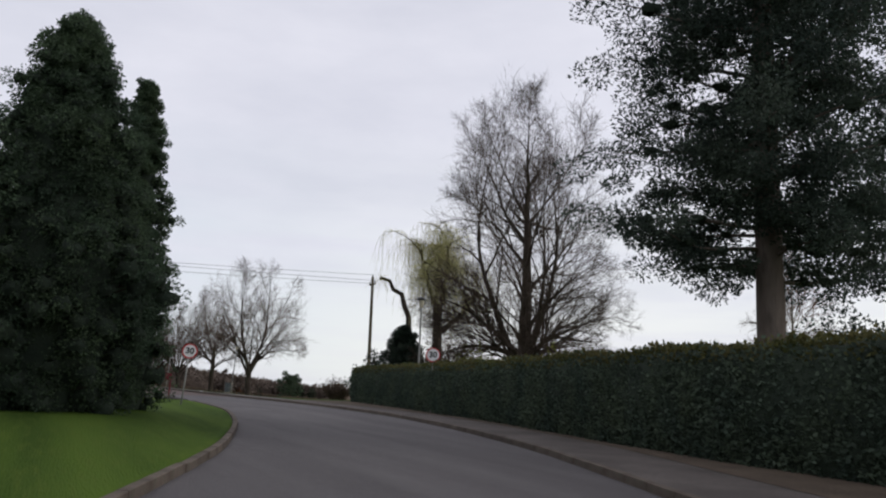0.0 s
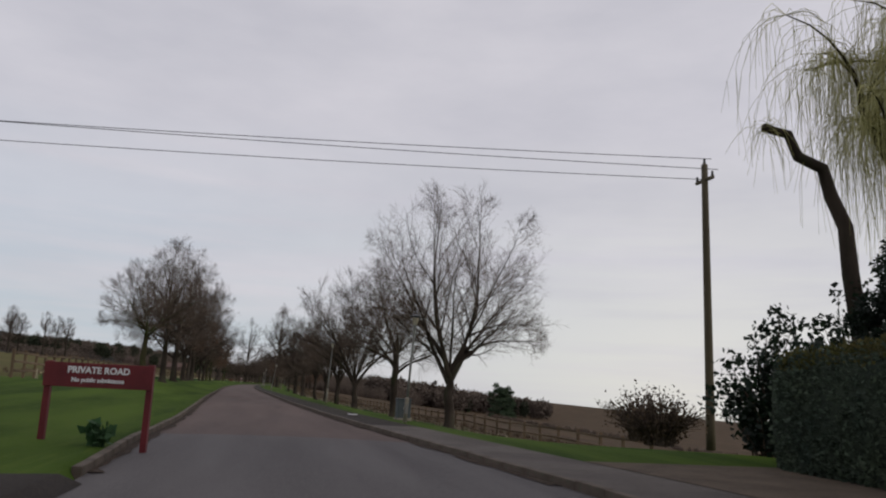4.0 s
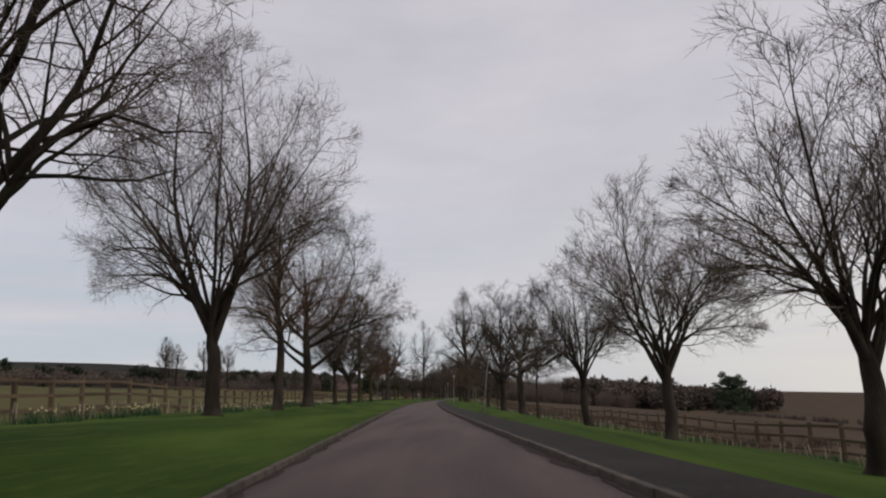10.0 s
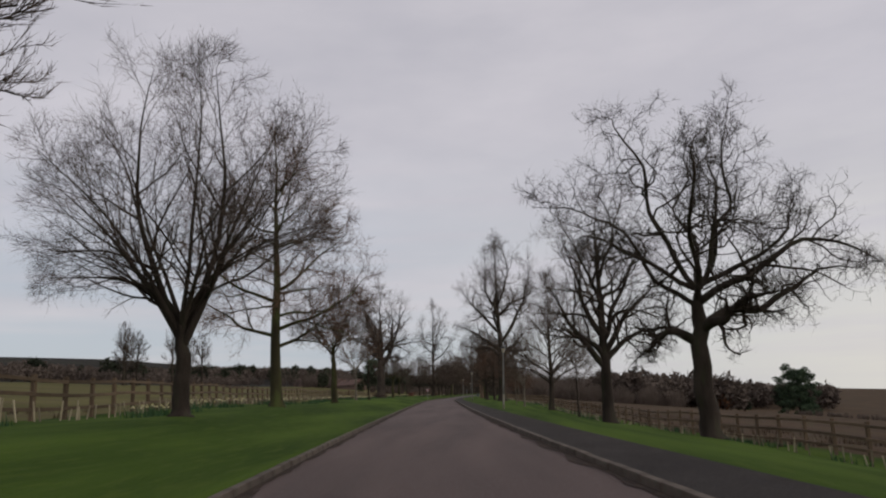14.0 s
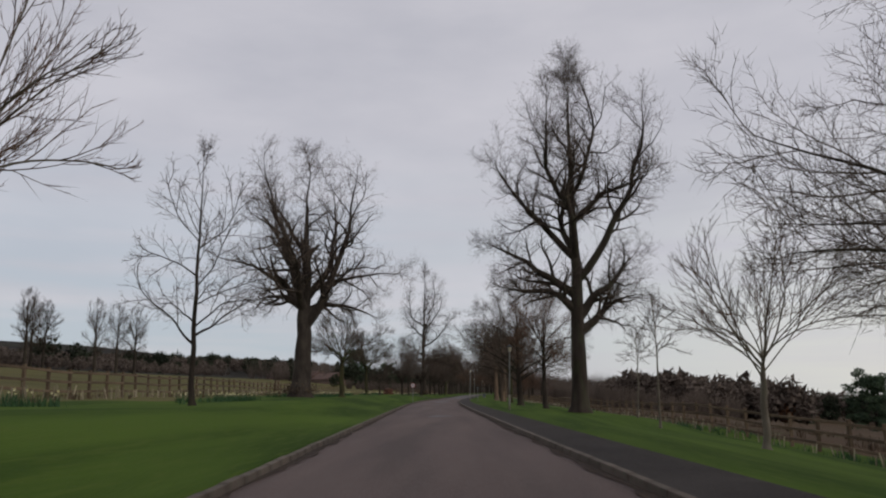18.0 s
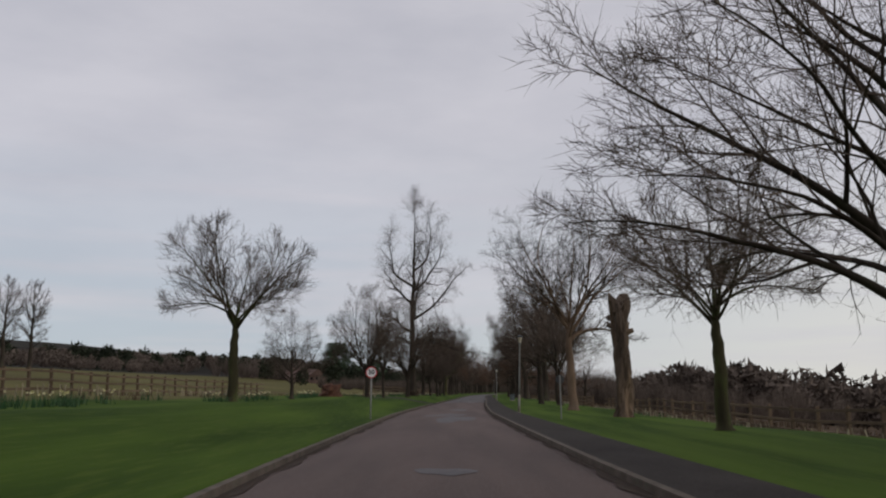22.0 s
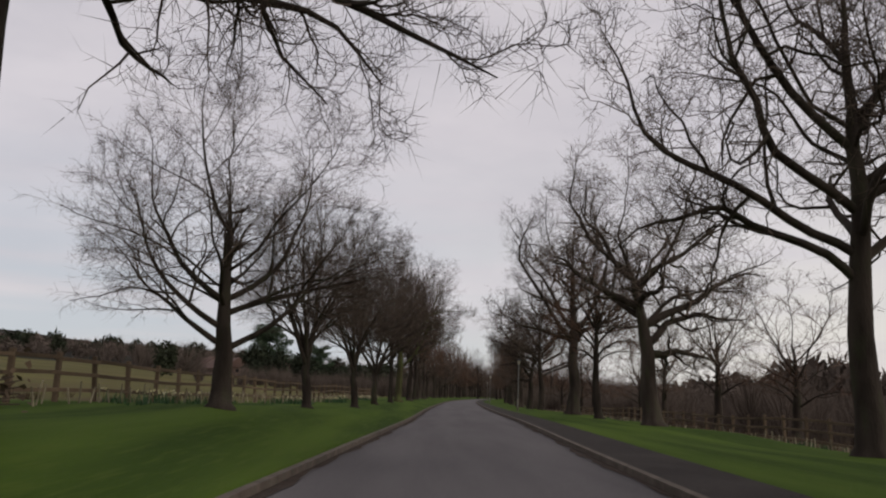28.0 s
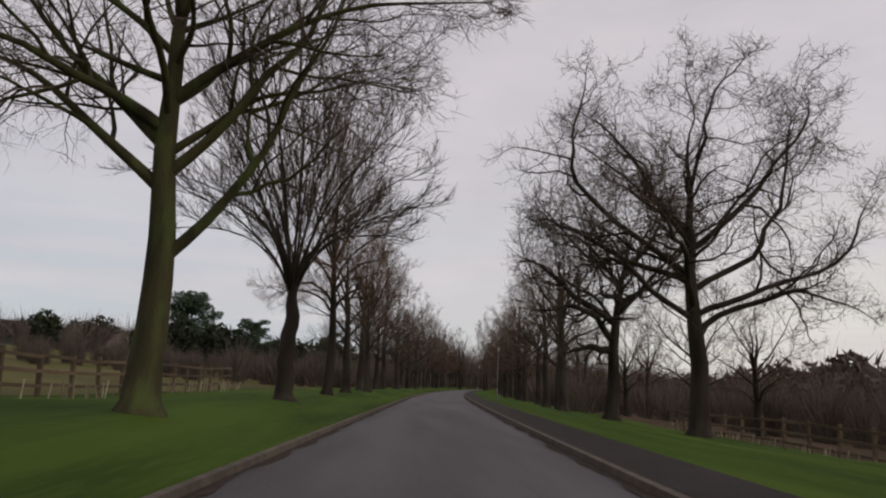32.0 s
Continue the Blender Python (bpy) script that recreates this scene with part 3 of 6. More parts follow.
def sprout(p, r, n, s0, angle, rng):
    """Places, ways and parent radii of n shoots along each branch of a set, turned round it by the golden angle."""
    count, rings = p.shape[:2]
    s = s0 + (1 - s0) * (np.arange(n)[None] + rng.random((count, n))) / n
    k = np.minimum(s, 0.999) * (rings - 1)
    i = k.astype(int)
    f = (k - i)[..., None]
    row = np.arange(count)[:, None]
    a, b = p[row, i], p[row, i + 1]
    t = units(b - a)
    turn = 2.39996 * np.arange(n)[None] + rng.uniform(0, 6.283, (count, 1)) + rng.normal(0, 0.4, (count, n))
    side = units(np.cross(t, np.where(np.abs(t[..., 2:]) < 0.9, np.array([0.0, 0.0, 1.0]), np.array([1.0, 0.0, 0.0]))))
    other = np.cross(t, side)
    ang = np.radians(angle) * (1.1 - 0.45 * s) * rng.uniform(0.75, 1.25, s.shape)
    way = np.cos(ang)[..., None] * t + np.sin(ang)[..., None] * (np.cos(turn)[..., None] * side + np.sin(turn)[..., None] * other)
    rad = r[row, i] * (1 - f[..., 0]) + r[row, i + 1] * f[..., 0]
    return (a + (b - a) * f).reshape(-1, 3), way.reshape(-1, 3), rad.ravel(), s.ravel()


def bare_tree(h, w, seed, fork=0.2, bottom=0.18, mid=0.5, peak=2.0, leader=0.0, zone=0.08, limbs=(), n1=10, n2=10, n3=7, n4=6, n5=3, low=-0.3, lift=0.6, wob=0.16, kink=0.1, angle=42, rise=0.25, droop=0.0, girth=0.022, thick=1.0, fuzz=0, lobe=0.09, shift=0.0, tip=1.05, l2=0.42, lean=0.0):
    """Wood and fine twigs of a leafless tree of height h and crown radius w at the origin; limbs are (start height, bearing, end height, reach), as shares of h and w."""
    rng = np.random.default_rng(seed)
    wood, fine = Wood(), Wood()
    r0, zc = girth * h, mid * h
    up, down = h - zc, max(zc - bottom * h, 0.5)

    def room(p):
        """How far out in the crown a point lies: 1 at its uneven outline."""
        dx, dy, dz = p[:, 0] - shift * w, p[:, 1], p[:, 2] - zc
        az = np.arctan2(dy, dx)
        edge = 1 + lobe * np.sin(3 * az + seed + 3 * dz / h) + lobe * np.sin(5 * az - 9 * dz / h + 2 * seed) + 0.6 * lobe * np.sin(8 * az + 17 * dz / h)
        q = np.hypot(dx, dy) / w
        return (q**2 + np.where(dz > 0, (np.abs(dz) / up) ** peak, (dz / down) ** 2)) ** 0.5 / edge

    def grow(start, way, length, n, wobble, bend):
        """Bent branches from their starts, shortened to stay inside the crown."""
        keep = rng.uniform(0.3, 0.8, len(start))
        for q in (0.4, 0.6, 0.8, 1.0):
            keep = np.where(room(start + way * (length * q)[:, None]) < 1.0, q, keep)
        step = (length * keep / (n - 1))[:, None]
        p, d = [start], way
        for _ in range(n - 1):
            d = units(d + rng.normal(0, wobble, d.shape) + bend / (n - 1))
            p.append(p[-1] + d * step)
        return np.stack(p, 1)

    top = max(leader, fork + zone) * h
    n = 14
    s = np.linspace(0, 1, n)
    trunk = np.stack([lean * h * s**2 + np.cumsum(rng.normal(0, 1, n)) * 0.006 * h * (0.3 + kink) * (s > 0), np.cumsum(rng.normal(0, 1, n)) * 0.004 * h, top * s], 1)
    tr = r0 * (1 - 0.9 * s**1.1) if leader > 0.5 else r0 * (1 - 0.28 * s - 0.6 * s**7)
    foot = np.array([trunk[0] - (0, 0, 0.4), trunk[0], trunk[0] + (trunk[1] - trunk[0]) * 0.25])
    wood.tubes(np.vstack([foot, trunk[1:]])[None], np.concatenate([[r0 * 1.75, r0 * 1.5, r0 * 1.12], tr[1:]])[None], 11)
    made, mr = [], []
    slender = min(1.0, 2.7 / math.sqrt(len(limbs) + n1))

    def limb(z0, aim, share, rough):
        q = min(z0 * h / top, 0.98) * (n - 1)
        i = int(q)
        p0 = trunk[i] + (trunk[i + 1] - trunk[i]) * (q - i)
        out = unit(np.array([aim[0] - p0[0], aim[1] - p0[1], 0.0]))
        d0 = unit(out * (1 - lift) + np.array([0, 0, 1.3 * lift]))
        pts = bezier(p0, d0, aim, 14, rough, rng)
        rs = min(tr[i] * 0.75, r0 * share * thick * slender)
        made.append(pts)
        mr.append(0.012 + (rs - 0.012) * (1 - np.linspace(0, 1, 14)) ** (0.85 if wob > 0.3 else 1.2))

    for z0, az, z1, out in limbs:
        a = math.radians(az)
        limb(z0, np.array([out * w * math.cos(a), out * w * math.sin(a), z1 * h]), 0.55, wob)
    for i in range(n1):
        az = 2.39996 * i + rng.uniform(-0.4, 0.4)
        e = math.asin(np.clip(low + (0.97 - low) * (i + 0.5) / n1 + rng.uniform(-0.06, 0.06), -0.9, 0.99))
        aim = np.array([shift * w + w * math.cos(e) * math.cos(az), w * math.cos(e) * math.sin(az), zc + (up if e > 0 else down) * math.sin(e)])
        aim[:2] *= 0.88 / max(0.88, room(aim[None])[0])
        aim[2] = zc + (aim[2] - zc) * 0.93
        if leader > fork + zone:
            z0 = fork + (leader * 0.94 - fork) * np.clip((aim[2] / h - 0.22) / 0.85, 0, 1) * rng.uniform(0.7, 1.0)
        else:
            z0 = fork + zone * rng.random()
        limb(z0, aim, rng.uniform(0.26, 0.44) * (1 - 0.45 * max(0, z0 - fork)), wob)
    if leader > 0.5:
        made.append(trunk[-7:][np.linspace(0, 6, 14).astype(int)] + np.linspace(0, 0.001, 14)[:, None])
        mr.append(tr[-7:][np.linspace(0, 6, 14).astype(int)])
        tops = bezier(trunk[-1], np.array([0, 0, 1.0]), (trunk[-1][0], trunk[-1][1], h * 0.96), 14, wob, rng)
        made.append(tops)
        mr.append(np.linspace(tr[-1], 0.01, 14))
    p1, r1 = np.stack(made), np.stack(mr)
    wood.tubes(p1, r1, 8)
    long1 = np.linalg.norm(np.diff(p1, axis=1), axis=2).sum(1)
    out_bend = np.array([0, 0, rise - droop])

    st, way, rp, s2 = sprout(p1, r1, n2, 0.2, angle, rng)
    ln = np.repeat(long1, n2) * l2 * (1.15 - 0.75 * s2) * rng.uniform(0.7, 1.25, len(st)) + 0.05 * h
    p2 = grow(st, way, ln, 8, kink, out_bend)
    ra = np.maximum(rp * 0.55, 0.014 * tip)
    r2 = ra[:, None] * (1 - 0.8 * np.linspace(0, 1, 8)) + 0.002
    big = ra > 0.035
    if big.any():
        wood.tubes(p2[big], r2[big], 5)
    fine.tubes(p2[~big], r2[~big], 3)

    st, way, rp, s3 = sprout(p2, r2, n3, 0.15, angle * 1.05, rng)
    ln = np.repeat(ln, n3) * 0.42 * (1.15 - 0.6 * s3) * rng.uniform(0.6, 1.3, len(st)) + 0.018 * h
    p3 = grow(st, way, ln, 5, kink * 1.2, out_bend)
    r3 = np.maximum(rp * 0.6, 0.0095 * tip)[:, None] * (1 - 0.65 * np.linspace(0, 1, 5))
    fine.tubes(p3, r3, 3)

    st, way, rp, s4 = sprout(p3, r3, n4, 0.1, angle * 1.1, rng)
    ln = np.repeat(ln, n4) * 0.4 * rng.uniform(0.5, 1.4, len(st)) + 0.010 * h
    p4 = grow(st, way, ln, 3, kink * 1.3, out_bend)
    fine.blades(p4[:, 0], p4[:, 2], 0.0078 * tip, rng)
    if n5:
        st, way, rp, s5 = sprout(p4, np.full(p4.shape[:2], 0.006), n5, 0.15, angle * 1.1, rng)
        ln = np.repeat(ln, n5) * rng.uniform(0.3, 0.75, len(st)) + 0.004 * h
        fine.blades(st, st + units(way + out_bend * 0.4) * ln[:, None], 0.0062 * tip, rng)
    if fuzz:
        every = np.concatenate([p1, trunk[3:][np.linspace(0, n - 4, 14).astype(int)][None]])
        st, way, rp, sf = sprout(every, np.full(every.shape[:2], 0.02), fuzz, 0.1, 75, rng)
        pf = grow(st, units(way + np.array([0, 0, 0.35])), h * rng.uniform(0.02, 0.07, len(st)), 4, 0.16, np.array([0, 0, 0.5]))
        fine.tubes(pf, np.array([0.012, 0.010, 0.008, 0.004])[None].repeat(len(pf), 0), 3)
        st, way, rp, sf = sprout(pf, np.full(pf.shape[:2], 0.01), 6, 0.2, 45, rng)
        fine.blades(st, st + way * (h * rng.uniform(0.008, 0.03, len(st)))[:, None], 0.0065 * tip, rng)
    return wood, fine


TREES = {}


def tree_kind(kind, seed, bark=None, twig=None, **shape):
    """Build one tree of a kind, to be copied along the drive."""
    ob = empty("bare_tree", (0, 0, -500))
    wood, fine = bare_tree(seed=seed, **shape)
    wood.mesh("trunk", bark or M_BARK, ob, True)
    fine.mesh("crown", twig or M_TWIG, ob)
    TREES[kind] = (ob, shape["h"], shape["w"])


tree_kind("fan_a", 3, n5=4, thick=1.2, h=14.6, w=5.7, fork=0.19, bottom=0.2, mid=0.5, n1=7, zone=0.06, lift=0.62, wob=0.12, droop=0.15, limbs=((0.17, 172, 0.74, 0.62), (0.19, 8, 0.62, 0.8), (0.2, 30, 0.93, 0.16), (0.2, 200, 0.92, 0.22), (0.22, 355, 0.4, 0.92), (0.26, 185, 0.46, 0.9)))
tree_kind("fan_b", 7, h=12.6, w=4.4, fork=0.22, bottom=0.2, mid=0.5, n1=9, leader=0.5, lift=0.5, wob=0.15, droop=0.2, limbs=((0.24, 2, 0.45, 0.95), (0.28, 175, 0.6, 0.7), (0.3, 190, 0.4, 0.9)))
tree_kind("goblet", 21, n5=4, thick=1.25, h=13.6, w=6.2, fork=0.15, bottom=0.18, mid=0.48, n1=9, n2=10, zone=0.05, lift=0.62, wob=0.08, low=-0.25, angle=34, limbs=((0.15, 178, 0.46, 0.97), (0.15, 5, 0.5, 0.9), (0.16, 185, 0.72, 0.7)))
tree_kind("dome_a", 12, n5=4, thick=1.2, h=12.6, w=4.7, fork=0.22, bottom=0.2, mid=0.48, n1=10, n2=9, zone=0.08, lift=0.66, wob=0.1, low=-0.35, angle=36, droop=0.1, limbs=((0.2, 170, 0.62, 0.5), (0.22, 10, 0.6, 0.55)))
tree_kind("dome_b", 15, thick=1.15, h=12.6, w=4.4, fork=0.22, bottom=0.18, mid=0.46, n1=13, n2=8, leader=0.72, lift=0.58, wob=0.1, low=-0.5, angle=38, droop=0.05, twig=M_TWIG_RED)
tree_kind("egg", 41, thick=1.2, h=12.6, w=4.4, fork=0.22, bottom=0.16, mid=0.36, peak=1.35, n1=15, n2=8, leader=0.8, lift=0.5, wob=0.1, low=-0.6, angle=40, droop=0.2)
tree_kind("lollipop", 44, h=8.6, w=3.6, fork=0.36, bottom=0.32, mid=0.55, n1=13, n2=8, n4=5, zone=0.08, lift=0.5, wob=0.1, low=-0.35, angle=36, girth=0.026, bark=M_MOSS)
tree_kind("spread", 46, thick=0.9, h=15, w=6.6, fork=0.17, bottom=0.18, mid=0.5, n1=8, leader=0.6, lift=0.32, wob=0.2, kink=0.14, droop=0.25, angle=46, girth=0.026, limbs=((0.17, 178, 0.44, 0.62), (0.16, 2, 0.6, 0.72), (0.22, 185, 0.62, 0.7), (0.26, 8, 0.42, 0.97), (0.3, 170, 0.8, 0.5), (0.3, 20, 0.82, 0.5)))
tree_kind("vase", 33, n3=6, n5=2, h=10, w=3.7, fork=0.24, bottom=0.22, mid=0.56, n1=26, n2=6, n4=5, zone=0.06, lift=0.72, wob=0.06, kink=0.06, low=-0.45, angle=26, rise=0.35, thick=0.9)
tree_kind("level", 52, h=13, w=4.6, fork=0.24, bottom=0.18, mid=0.4, peak=1.6, n1=12, n2=9, n3=6, leader=0.9, lift=0.2, wob=0.26, kink=0.18, droop=0.25, angle=48, girth=0.02, bark=M_MOSS, twig=M_TWIG_RED, limbs=((0.24, 180, 0.42, 0.9), (0.26, 2, 0.46, 0.95), (0.2, 8, 0.3, 0.5), (0.36, 185, 0.55, 0.8), (0.4, 5, 0.6, 0.72)))
tree_kind("wisp", 55, h=8.6, w=2.6, fork=0.2, bottom=0.2, mid=0.4, peak=1.3, n1=9, n2=6, n3=4, n4=3, n5=2, leader=0.9, lift=0.35, wob=0.2, droop=0.15, girth=0.012, limbs=((0.22, 180, 0.45, 0.9), (0.25, 10, 0.4, 0.7)))
tree_kind("feather", 58, thick=1.15, h=14.6, w=6.4, fork=0.16, bottom=0.16, mid=0.42, peak=1.7, n1=16, n2=8, leader=0.78, lift=0.44, wob=0.1, low=-0.6, angle=38, droop=0.12, limbs=((0.18, 180, 0.34, 1.0), (0.18, 4, 0.3, 0.95), (0.24, 355, 0.48, 0.95), (0.26, 184, 0.55, 0.9)))
tree_kind("oak_a", 61, tip=1.5, h=15.6, w=7.0, fork=0.36, bottom=0.2, mid=0.58, peak=2.6, n1=4, n2=11, n3=7, n4=5, n5=3, leader=0.44, lift=0.35, wob=0.62, kink=0.38, angle=58, rise=0.3, girth=0.029, thick=1.3, lobe=0.12, l2=0.36, twig=M_BARK, limbs=((0.31, 3, 0.47, 0.95), (0.27, 182, 0.25, 0.55), (0.42, 176, 0.64, 0.78), (0.43, 6, 0.74, 0.8), (0.43, 80, 0.9, 0.3), (0.42, 195, 0.9, 0.35), (0.42, 350, 0.9, 0.3), (0.3, 300, 0.4, 0.6)))
tree_kind("oak_b", 64, tip=1.4, h=15.5, w=6.6, fork=0.26, bottom=0.16, mid=0.52, n1=6, n2=9, n3=7, n4=5, n5=3, leader=0.62, lift=0.3, wob=0.5, kink=0.3, angle=55, rise=0.25, girth=0.033, thick=1.1, lobe=0.12, l2=0.36, lean=-0.09, limbs=((0.26, 355, 0.24, 0.9), (0.32, 5, 0.5, 0.98), (0.38, 178, 0.62, 0.85), (0.22, 8, 0.2, 0.6), (0.45, 10, 0.8, 0.7), (0.5, 180, 0.88, 0.5)))
tree_kind("oak_c", 67, tip=1.4, h=18, w=7.0, fork=0.26, bottom=0.2, mid=0.55, peak=2.4, n1=7, n2=9, n3=7, n4=5, n5=3, leader=0.72, lift=0.38, wob=0.56, kink=0.36, angle=54, rise=0.3, girth=0.022, thick=1.0, lobe=0.1, l2=0.36, limbs=((0.28, 178, 0.6, 0.8), (0.34, 182, 0.86, 0.45), (0.38, 5, 0.85, 0.45), (0.27, 3, 0.42, 0.95), (0.24, 185, 0.34, 0.9), (0.36, 350, 0.6, 0.85), (0.44, 176, 0.74, 0.7), (0.46, 8, 0.76, 0.7), (0.3, 80, 0.6, 0.7), (0.3, 265, 0.55, 0.7)))
tree_kind("oak_d", 69, thick=0.95, h=20, w=7.4, fork=0.26, bottom=0.2, mid=0.5, peak=2.6, n1=10, n2=9, n3=7, n4=5, leader=0.7, lift=0.34, wob=0.5, kink=0.34, angle=50, rise=0.3, girth=0.028, l2=0.34, limbs=((0.3, 182, 0.46, 0.86), (0.29, 358, 0.44, 0.9), (0.31, 178, 0.9, 0.3), (0.34, 4, 0.85, 0.4), (0.33, 20, 0.6, 0.7), (0.36, 185, 0.66, 0.6)))
tree_kind("old_a", 70, thick=1.3, h=16.5, w=5.9, fork=0.22, bottom=0.18, mid=0.55, n1=6, n2=8, n4=5, leader=0.8, lift=0.52, wob=0.34, kink=0.2, angle=48, girth=0.026, fuzz=10, lobe=0.14, tip=1.1, limbs=((0.22, 180, 0.6, 0.72), (0.25, 2, 0.36, 0.8), (0.27, 190, 0.42, 0.6), (0.33, 6, 0.72, 0.45), (0.35, 176, 0.76, 0.4), (0.28, 355, 0.55, 0.7)))
tree_kind("giant_a", 71, h=24, w=6.1, fork=0.2, bottom=0.16, mid=0.62, peak=2.8, n1=0, n2=12, n4=6, leader=0.82, lift=0.4, wob=0.32, kink=0.2, angle=50, girth=0.0225, thick=1.5, fuzz=14, lobe=0.2, tip=1.2, l2=0.26, limbs=((0.34, 2, 0.85, 0.72), (0.4, 182, 0.66, 0.86), (0.26, 184, 0.34, 0.8), (0.3, 178, 0.46, 0.85), (0.2, 358, 0.3, 0.62), (0.24, 4, 0.4, 0.7), (0.55, 200, 0.9, 0.35), (0.5, 4, 0.62, 0.92), (0.58, 20, 0.94, 0.25), (0.42, 100, 0.75, 0.5), (0.4, 265, 0.7, 0.5)))
tree_kind("giant_b", 76, h=17, w=6.2, fork=0.26, bottom=0.18, mid=0.52, peak=2.2, n1=2, n2=11, n4=5, leader=0.75, lift=0.5, wob=0.3, kink=0.2, angle=52, girth=0.037, thick=1.5, fuzz=24, lobe=0.14, tip=1.1, l2=0.28, bark=M_BURR, limbs=((0.26, 2, 0.8, 0.6), (0.33, 182, 0.36, 0.62), (0.38, 178, 0.72, 0.72), (0.4, 186, 0.9, 0.35), (0.3, 6, 0.3, 0.85), (0.36, 30, 0.84, 0.3), (0.28, 100, 0.6, 0.6), (0.32, 265, 0.6, 0.6), (0.33, 190, 0.5, 0.95)))
tree_kind("giant_c", 78, h=26, w=6.6, fork=0.22, bottom=0.16, mid=0.5, peak=2.4, n1=0, n2=11, n4=5, leader=0.86, lift=0.3, wob=0.36, kink=0.22, angle=52, girth=0.0185, thick=0.9, fuzz=8, lobe=0.2, tip=1.1, l2=0.28, limbs=((0.25, 2, 0.3, 0.95), (0.23, 6, 0.19, 1.0), (0.22, 32, 0.2, 1.0), (0.24, 335, 0.21, 0.95), (0.36, 0, 0.6, 0.9), (0.3, 180, 0.36, 0.75), (0.44, 182, 0.62, 0.6), (0.5, 4, 0.78, 0.5), (0.52, 178, 0.82, 0.45), (0.6, 20, 0.92, 0.3), (0.24, 184, 0.28, 0.6), (0.34, 90, 0.5, 0.5), (0.4, 270, 0.6, 0.5)))
tree_kind("young", 81, h=8, w=3.1, fork=0.28, bottom=0.24, mid=0.5, peak=1.5, n1=16, n2=7, n3=5, n4=4, n5=2, leader=0.85, lift=0.55, wob=0.08, low=-0.5, angle=34, girth=0.013, tip=0.85)
tree_kind("young_goblet", 83, h=7.6, w=3.4, fork=0.28, bottom=0.3, mid=0.55, n1=15, n2=7, n3=5, n4=4, n5=0, zone=0.1, lift=0.5, wob=0.07, kink=0.06, angle=28, girth=0.015, tip=0.9, bark=M_PALE, twig=M_TWIG_RED)
tree_kind("sapling", 85, h=6, w=1.2, fork=0.35, bottom=0.3, mid=0.6, peak=1.4, n1=12, n2=4, n3=3, n4=3, n5=0, leader=0.95, lift=0.7, wob=0.08, angle=28, girth=0.008, tip=0.8, bark=M_PALE)
tree_kind("flat_top", 91, n5=2, lean=0.0, h=14.2, w=5.6, fork=0.3, bottom=0.22, mid=0.7, peak=3.5, n1=3, n2=10, n3=7, n4=6, leader=0.4, zone=0.1, lift=0.5, wob=0.22, kink=0.16, angle=48, rise=0.1, girth=0.021, thick=1.35, lobe=0.1, l2=0.3, bark=M_TAN, twig=M_BARK, limbs=((0.36, 176, 0.86, 0.62), (0.38, 4, 0.86, 0.72), (0.38, 182, 0.95, 0.25), (0.39, 355, 0.95, 0.25), (0.3, 2, 0.32, 0.8), (0.36, 178, 0.56, 0.72), (0.42, 8, 0.56, 0.95), (0.4, 0, 0.7, 0.98), (0.4, 184, 0.72, 0.95), (0.4, 90, 0.8, 0.6), (0.4, 270, 0.8, 0.6)))
tree_kind("mossy", 93, h=17, w=7.2, fork=0.2, bottom=0.2, mid=0.55, n1=8, leader=0.72, lift=0.42, wob=0.2, kink=0.14, angle=44, droop=0.2, girth=0.022, bark=M_MOSS, limbs=((0.19, 6, 0.62, 0.6), (0.28, 182, 0.52, 0.72), (0.34, 176, 0.68, 0.6), (0.3, 4, 0.75, 0.6), (0.36, 188, 0.4, 0.95), (0.4, 355, 0.52, 0.95)))
tree_kind("far_a", 95, h=15, w=4.6, fork=0.16, bottom=0.06, n1=9, n2=6, n3=5, n4=4, n5=2, leader=0.6, lift=0.5, low=-0.6, wob=0.2, tip=1.6, twig=M_TWIG_RED)
tree_kind("far_b", 98, h=16, w=4.2, fork=0.16, bottom=0.08, n1=9, n2=6, n3=5, n4=4, n5=2, leader=0.75, lift=0.6, low=-0.6, wob=0.15, tip=1.6)

